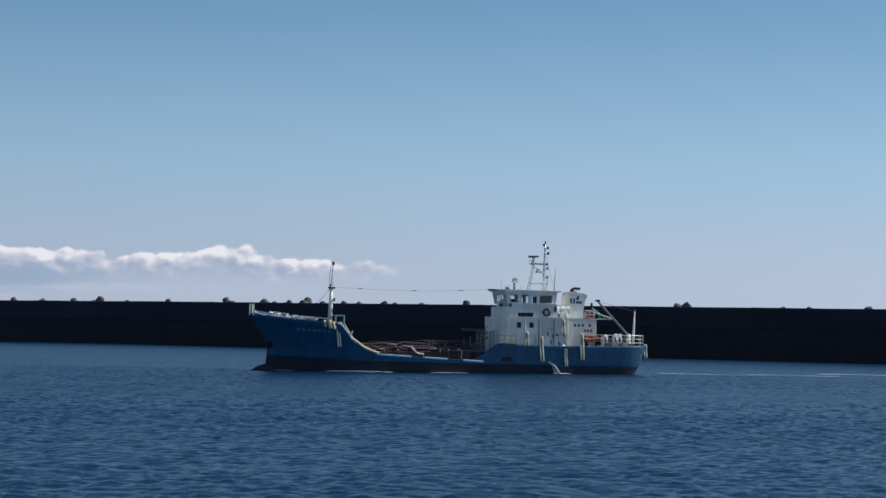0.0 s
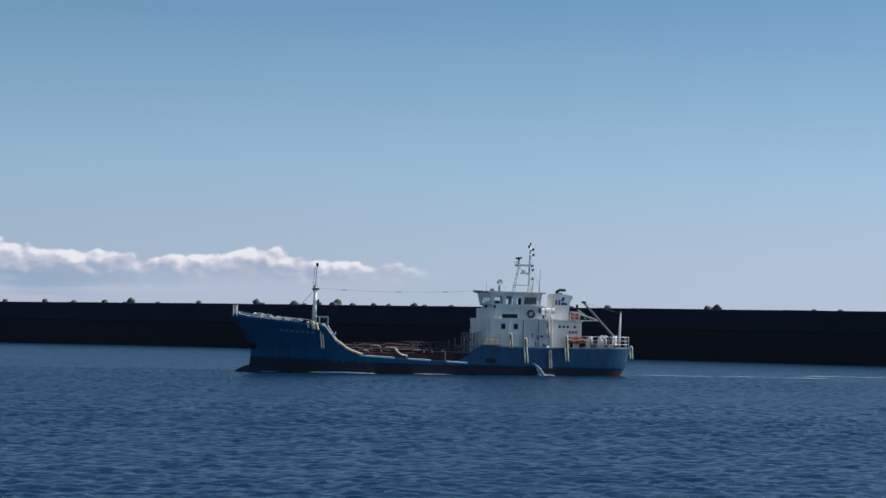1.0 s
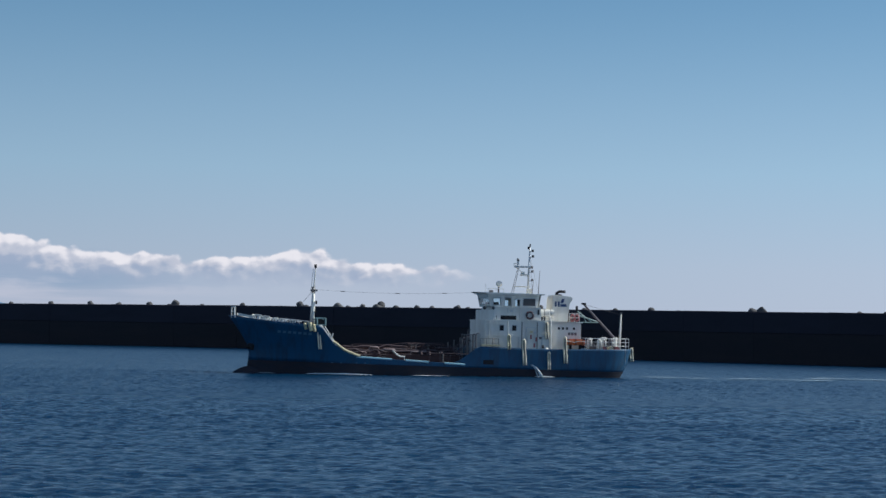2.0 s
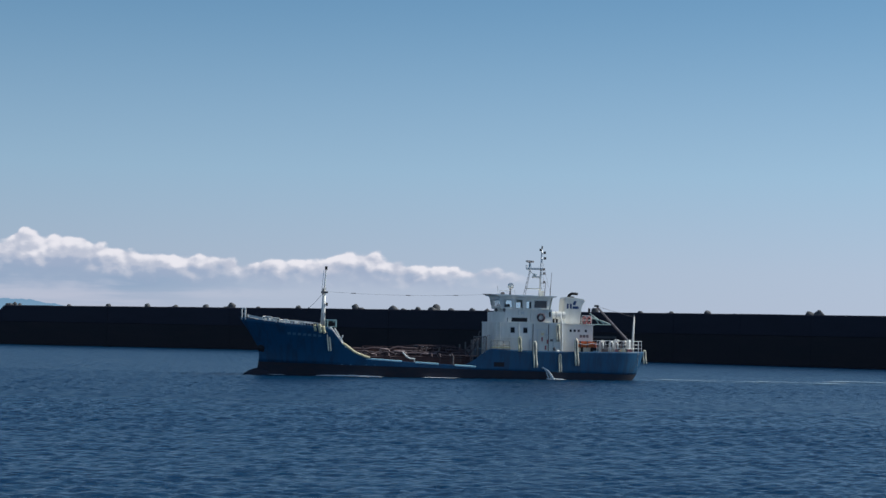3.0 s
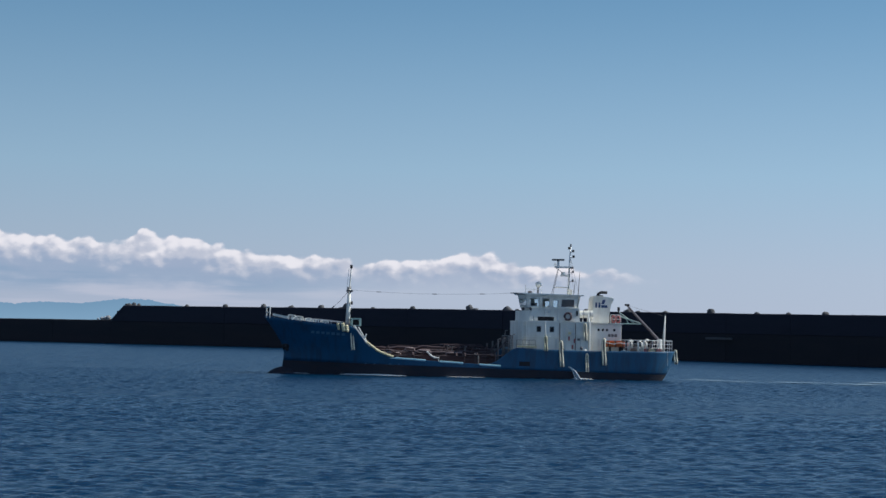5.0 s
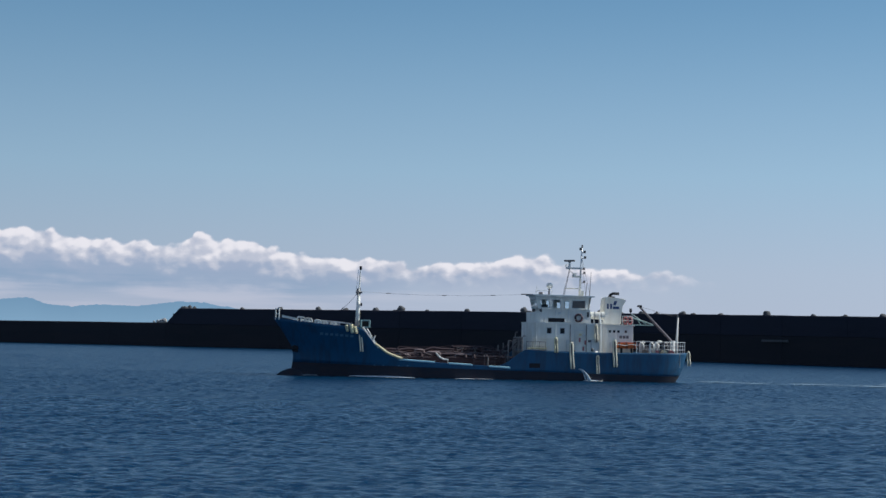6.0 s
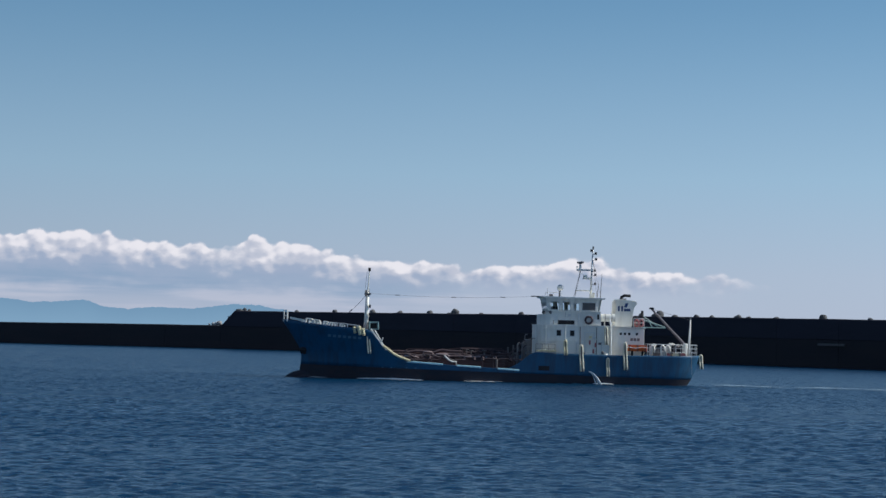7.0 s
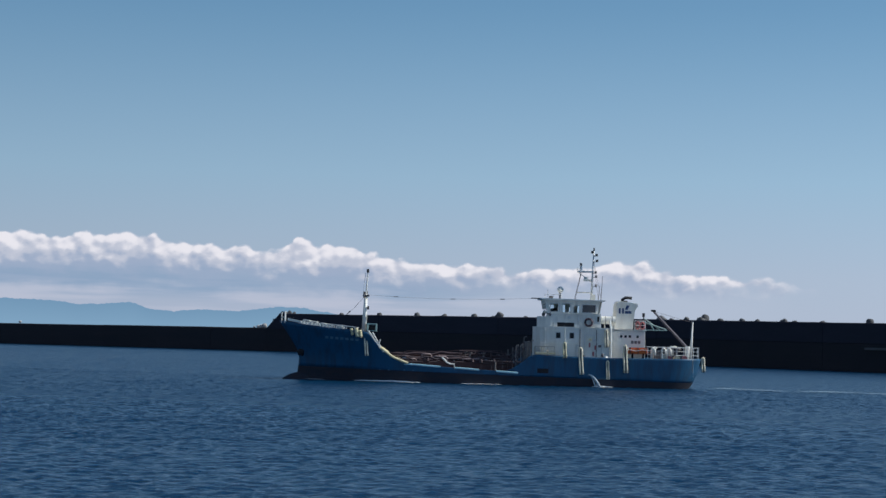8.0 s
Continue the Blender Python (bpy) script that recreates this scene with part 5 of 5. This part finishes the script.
def after_deck(ship):
    eng = tagged(new("engine_casing"), "white engine casing behind the bridge")
    eng.parent = ship
    bm = mesh()
    box(bm, -15.4, -12.0, -2.4, 2.4, 2.25, 5.9, 0.08)
    cas = part("casing", bm, M_WHITE, eng)
    bm = mesh()
    box(bm, -15.5, -11.9, -2.6, 2.6, 5.88, 5.97)
    part("casing_top", bm, M_WHITE, eng)
    for i, x in enumerate((-12.9, -13.35, -13.8, -14.6)):
        bm = mesh()
        box(bm, x - 0.12, x + 0.12, 2.38, 2.42, 5.15, 5.4, 0.01)
        part("casing_window", bm, M_DARK, eng)
    for i in range(3):
        bm = mesh()
        box(bm, -14.9 + 0.35 * i, -14.62 + 0.35 * i, 2.38, 2.415, 4.55, 4.85)
        part("lettering_bar", bm, M_GREY, eng, "faded grey bar of painted lettering")
    bm = mesh()
    box(bm, -12.9, -12.2, 2.38, 2.45, 2.4, 4.4, 0.03)
    part("casing_door", bm, M_WHITE, eng)
    # funnel, flared aft at the top
    fun = tagged(new("funnel"), "white funnel with navy lettering bars")
    fun.parent = ship
    bm = mesh()
    prism(bm, [(-12.3, 5.95), (-14.3, 5.95), (-14.35, 8.0), (-14.85, 8.55), (-14.75, 8.72), (-14.1, 8.8), (-12.75, 8.95), (-12.5, 8.8)], "y", -1.15, 1.15)
    bmesh.ops.bevel(bm, geom=bm.edges[:], offset=0.1, segments=2, affect="EDGES")
    part("funnel_casing", bm, M_WHITE, fun)
    bm = mesh()
    tube(bm, [(-13.2, 0, 8.8), (-13.3, 0, 9.15), (-13.6, 0, 9.32), (-14.25, 0, 9.30)], 0.16, 10)
    part("exhaust_pipe", bm, M_DARK, fun, "black bent exhaust pipe", smooth=True)
    bm = mesh()
    box(bm, -13.75, -13.15, -0.5, 0.5, 8.7, 9.0, 0.04)
    part("exhaust_box", bm, M_DARK, fun)
    # plain shapes for the funnel mark
    for outl in ([(-12.75, 7.65), (-12.95, 7.65), (-12.95, 8.2), (-12.75, 8.2)], [(-13.1, 7.65), (-13.3, 7.65), (-13.3, 8.2), (-13.1, 8.2)],
                 [(-13.4, 8.05), (-13.55, 8.5), (-13.85, 8.5), (-13.7, 8.05)], [(-13.4, 7.65), (-14.1, 7.65), (-14.05, 7.92), (-13.4, 7.92)]):
        bm = prism(mesh(), outl, "y", 1.14, 1.165)
        part("funnel_mark", bm, M_NAVY, fun, "navy painted bar")
    # drum shaped raft container
    bm = mesh()
    tube(bm, [(-10.85, 2.2, 6.9), (-10.92, 2.2, 6.9), (-12.2, 2.2, 6.9), (-12.27, 2.2, 6.9)], 0.40, 16)
    raft = part("raft_canister", bm, M_WHITE, ship, "white life raft canister on a cradle", smooth=False)
    for x in (-11.2, -11.9):
        bm = mesh()
        tube(bm, [(x, 1.9, 6.0), (x, 2.2, 6.5), (x, 2.5, 6.0)], 0.05, 6)
        part("cradle", bm, M_STEEL, raft)
        bm = mesh()
        tube(bm, [(x, 2.2, 6.9), (x - 0.05, 2.2, 6.9)], 0.42, 16)
        part("strap", bm, M_GREY, raft)
    # locker with red gear behind the funnel
    bm = mesh()
    box(bm, -15.2, -14.7, -0.9, 0.9, 5.95, 6.7, 0.04)
    part("gear_locker", bm, M_GREY, ship, "grey gear locker behind the funnel")
    # two ring buoys in a rack at the casing's after edge
    for x in (-14.75, -15.25):
        bm = mesh()
        tube(bm, [(x + 0.20 * math.cos(q), 1.25, 6.45 + 0.36 * math.sin(q)) for q in [2 * math.pi * i / 14 for i in range(15)]], 0.085, 6)
        ring = part("ring_buoy", bm, M_FADED, ship, "faded red ring buoy in a rack", smooth=True)
        bm = mesh()
        box(bm, x - 0.31, x + 0.31, 1.18, 1.33, 6.42, 6.50, 0.02)
        part("ring_band", bm, M_WHITE, ring)
    bm = mesh()
    for x in (-14.45, -15.0, -15.55):
        tube(bm, [(x, 1.2, 5.95), (x, 1.2, 6.95)], 0.035, 6)
    tube(bm, [(-14.45, 1.2, 6.93), (-15.55, 1.2, 6.93)], 0.035, 6)
    part("buoy_rack", bm, M_STEEL, ship)
    bm = mesh()
    tube(bm, [(-15.45, 0.5, 5.9), (-15.45, 0.5, 7.4)], 0.05, 6)
    tube(bm, [(-15.45, 0.5, 7.35), (-15.45, 0.5, 7.75)], 0.14, 8)
    part("lamp_post", bm, M_DARK, ship)
    # davit frame and crane boom
    dv = tagged(new("boat_davit"), "pale green tubular boat davit")
    dv.parent = ship
    for a, b in (((-15.3, 0.6, 6.9), (-17.9, 0.2, 6.1)), ((-15.3, -0.6, 6.9), (-17.9, -0.2, 6.1)), ((-15.3, 0.6, 6.0), (-18.0, 0.2, 6.0)),
                 ((-15.5, 0.6, 7.2), (-17.2, 0.2, 6.1)), ((-16.2, 0.6, 6.6), (-16.6, 0.3, 6.0)), ((-15.3, -0.6, 6.0), (-18.0, -0.2, 6.0))):
        bm = mesh()
        tube(bm, [a, b], 0.06, 6)
        part("strut", bm, M_TEAL, dv)
    cr = tagged(new("deck_crane"), "grey steel derrick boom leaning forward")
    cr.parent = ship
    bm = mesh()
    tube(bm, [(-16.7, -1, 8.0), (-20.35, -1, 4.2)], 0.11, 8, 0.16)
    part("boom", bm, M_BOOM, cr)
    bm = mesh()
    box(bm, -16.95, -16.45, -1.15, -0.85, 7.95, 8.15, 0.04)
    part("boom_head", bm, M_DARK, cr)
    bm = mesh()
    tube(bm, [(-20.35, -1, 2.2), (-20.35, -1, 4.4)], 0.28, 10)
    part("crane_pedestal", bm, M_WHITE, cr)
    bm = mesh()
    tube(bm, [(-16.7, -1, 8.0), (-20.65, 0, 6.9)], 0.015, 4)
    part("topping_wire", bm, M_GREY, cr)
    st = tagged(new("stern_mast"), "white tapering stern light mast")
    st.parent = ship
    bm = mesh()
    tube(bm, [(-20.5, 0, 2.2), (-20.7, 0, 7.0)], 0.18, 10, 0.07)
    part("pole", bm, M_WHITE, st, smooth=True)
    bm = mesh()
    box(bm, -20.8, -20.6, -0.1, 0.1, 6.95, 7.15, 0.03)
    part("lamp", bm, M_GREY, st)
    # orange rescue boat in chocks
    bm = mesh()
    box(bm, -15.7, -13.4, 2.75, 3.45, 3.5, 3.85, 0.15)
    box(bm, -15.6, -13.5, 2.8, 3.4, 3.8, 4.15, 0.13)
    boat = part("rescue_float", bm, M_ORANGE, ship, "orange inflatable rescue float stowed at the rail")
    for x in (-14.0, -15.1):
        bm = mesh()
        box(bm, x - 0.08, x + 0.08, 2.85, 3.35, 2.25, 3.55)
        part("chock", bm, M_DARK, boat)
    # dark lashings round the float
    for x in (-13.75, -14.55, -15.35):
        bm = mesh()
        box(bm, x - 0.035, x + 0.035, 2.73, 3.47, 3.48, 4.17, 0.02)
        part("lashing", bm, M_RINGS, boat)
    bm = mesh()
    tube(bm, [(-13.5, 3.46, 3.95), (-14.3, 3.48, 3.8), (-15.0, 3.48, 3.95), (-15.6, 3.46, 3.85)], 0.04, 6)
    part("grab_line", bm, M_WHITE, boat)
    # stern rails, vents, winch
    run = [(-15.5, 3.7), (-18.5, 3.6), (-20.3, 3.0), (-21.1, 1.6), (-21.25, 0), (-21.1, -1.6), (-20.3, -3.0), (-18.5, -3.6), (-12.5, -3.75)]
    rail_run(ship, "stern_rail", [(x, y, 3.05) for x, y in run], 1.2, bars=3, gap=1.5, r=0.026, material=M_STEEL)
    for i, (x, y, z, m) in enumerate(((-16.15, 2.6, 4.2, M_WHITE), (-17.9, 2.3, 4.3, M_WHITE), (-18.7, 2.0, 4.1, M_GREY), (-18.9, -1.8, 4.3, M_WHITE))):
        bm = mesh()
        tube(bm, [(x, y, 2.25), (x, y, z - 0.15), (x - 0.2, y + 0.1, z), (x - 0.42, y + 0.1, z - 0.1)], 0.15, 10)
        part("cowl_vent", bm, m, ship, "white cowl vent on the poop", smooth=True)
    for y in (1.2, -1.2):
        bm = mesh()
        tube(bm, [(-19.1, y - 0.6, 2.9), (-19.1, y + 0.6, 2.9)], 0.45, 14)
        for dy in (-0.65, 0.65):
            tube(bm, [(-19.1, y + dy - 0.04, 2.9), (-19.1, y + dy + 0.04, 2.9)], 0.65, 14)
        box(bm, -19.6, -18.6, y - 0.8, y + 0.8, 2.25, 2.5, 0.03)
        part("mooring_winch", bm, M_GREY, ship, "grey mooring winch")
    # loose gear on the poop: hose reel, rope heap, orange floats
    for x, y, z, r, m, lab in ((-16.9, 1.6, 3.35, 0.42, M_GREY, "grey hose reel"), (-17.8, 3.0, 3.15, 0.22, M_FADED, "faded red float"), (-19.5, 2.4, 3.15, 0.26, M_FADED, "faded red float"),
                               (-18.6, 2.9, 3.1, 0.32, M_CREAM, "cream heap of rope")):
        bm = mesh()
        tube(bm, [(x, y - 0.2, z), (x, y + 0.2, z)], r, 12)
        tube(bm, [(x, y, 2.25), (x, y, z)], 0.10, 6)
        part("deck_gear", bm, m, ship, lab + " on the poop deck")
    for x, y in ((-15.95, 3.1), (-17.0, 3.3), (-17.55, 3.2)):
        bm = mesh()
        tube(bm, [(x, y, 2.25), (x, y, 4.0), (x - 0.1, y, 4.15), (x - 0.3, y, 4.15), (x - 0.4, y, 4.0), (x - 0.4, y, 3.4)], 0.085, 8)
        part("gooseneck", bm, M_WHITE, ship, "white gooseneck vent on the poop", smooth=True)
    for x in (-17.1, -17.4):
        bm = mesh()
        tube(bm, [(x, 3.0, 2.2), (x, 3.0, 3.6)], 0.14, 10)
        part("bollard", bm, M_WHITE, ship)
    # fenders along the side
    fender(ship, -6.9, 4.12, 2.95, 4.35, 0.17, M_FENDER_Y, 0.05, "yellowed rubber fender hung on the side")
    fender(ship, -8.55, 4.1, 1.3, 3.85, 0.19, M_FENDER, 0.06)
    fender(ship, -11.35, 4.08, 0.85, 2.6, 0.15, M_FENDER, 0.04)
    fender(ship, -13.1, 4.1, 1.55, 4.2, 0.19, M_FENDER, 0.05)
    fender(ship, -11.2, 3.5, 4.1, 5.75, 0.17, M_FENDER, 0.05)
    fender(ship, -21.75, 0.6, 1.75, 3.1, 0.18, M_FENDER, 0.05)


def discharge(ship):
    """Cooling water falling from the side, in rigid strands."""
    root = tagged(new("cooling_water"), "white stream of cooling water falling from the side")
    root.parent = ship
    rnd = random.Random(5)
    for i in range(7):
        bm = mesh()
        s = rnd.uniform(0.6, 1.1)
        a = rnd.uniform(-0.06, 0.06)
        pts = [(-9.45 + a - 1.15 * s * q, BEAM - 0.02 + 0.55 * q * s, 1.25 + a + 0.12 * q - 1.45 * q * q) for q in [j / 6 for j in range(7)]]
        tube(bm, pts, 0.035, 6, 0.075)
        part("water_strand", bm, M_STRAND, root, smooth=True)


M_STRAND = surface("falling_water", (0.62, 0.68, 0.72), 0.25, dirt=(0.45, 0.55, 0.6), scale=6)


def build_ship():
    ship = tagged(new("tanker_ship"), "small blue coastal tanker with white bridge under way", "ship")
    hull_parts(ship)
    forecastle(ship)
    cargo_deck(ship)
    house(ship)
    after_deck(ship)
    discharge(ship)
    return ship


def strip(bm, xs, inner, outer, z, uvf, ridge=0.0):
    """A thin patch on the water between two edges, with fading rims."""
    uv = bm.loops.layers.uv.verify()
    rows = 8
    cols = []
    for i, x in enumerate(xs):
        a, b = inner(x), outer(x)
        s = i / (len(xs) - 1)
        col = []
        for j in range(rows + 1):
            w = j / rows
            lift = ridge * uvf(s) * (0.85 + 0.15 * math.sin(x * 3.1) * math.sin(x * 1.3)) * (1 - w) ** 2
            col.append((bm.verts.new((x, a + (b - a) * w, z + lift)), (uvf(s), (math.sin(math.pi * w) ** 0.6 if not ridge else math.cos(math.pi / 2 * w) ** 0.8))))
        cols.append(col)
    for a, b in zip(cols, cols[1:]):
        for j in range(rows):
            quad = (a[j], b[j], b[j + 1], a[j + 1])
            f = bm.faces.new([q[0] for q in quad])
            for loop, q in zip(f.loops, quad):
                loop[uv].uv = q[1]
    return bm


def build_foam():
    """White water that the ship carries along: at the bow, along the side and astern."""
    made = []
    hump = lambda s: math.sin(math.pi * s) ** 0.5 if 0 < s < 1 else 0.0
    for xa, xb, w in ((14.6, 7.6, 0.26), (3.6, -0.6, 0.09), (-9.8, -12.0, 0.20), (19.9, 17.6, 0.10)):
        bm = mesh()
        xs = [xa + (xb - xa) * i / 40 for i in range(41)]
        edge = lambda x: side_y(x, 0.05) - 0.12
        strip(bm, xs, edge, lambda x, w=w: edge(x) + 0.25 + w * 2.6, 0.06, hump, ridge=0.8 * w)
        ob = part("side_foam", bm, M_FOAM)
        tagged(ob, "white foam curling along the hull at the waterline", "foam", group="foam along the hull")
        made.append(ob)
    bm = mesh()
    # broken lengths of paler water that wander about the ship's track
    for xa, xb, mid, w in ((-21.5, -31, 1.0, 4.5), (-28, -47, 3.5, 3.6), (-39, -60, 1.5, 4.6), (-56, -80, 5.0, 4.2), (-70, -98, 2.0, 5.0)):
        xs = [xa + (xb - xa) * i / 40 for i in range(41)]
        wander = lambda x, m=mid: m + 2.2 * math.sin(x * 0.21 + m) + 1.1 * math.sin(x * 0.57)
        strip(bm, xs, lambda x, w=w: wander(x) - w * 0.6, lambda x, w=w: wander(x) + w * 0.6, 0.12, hump)
    ob = part("wake", bm, M_WAKE)
    tagged(ob, "thin pale wake trailing on the water behind the ship", "wake")
    made.append(ob)
    return made


water = build_water()
build_breakwater()
build_armour()
build_distance()
ship = build_ship()
foams = build_foam()


def motions():
    rows = []
    for i in range(9):
        t = float(i)
        m = pose(1.2295 - 4.9218 * t + 0.03948 * t * t, 187.98 + 0.2917 * t - 0.18807 * t * t, 0, 0, 0, 194.62)
        rows.append((t, m))
    for ob in (ship, *foams):
        walk(ob, rows)
    # the radar scanner turns at 25 rounds a minute
    bar = next(o for o in ship.children_recursive if o.name.startswith("radar_scanner"))
    walk(bar, [(i * 0.5, pose(-8.85, 0, 12.72, 0, 0, 151.6 * (i * 0.5 - 3.25) + 80)) for i in range(17)])
    walk(water, [(0.0, pose(0, 0, 0)), (4.0, pose(-1.2, -4.0, 0)), (8.0, pose(-2.4, -8.0, 0))])


motions()
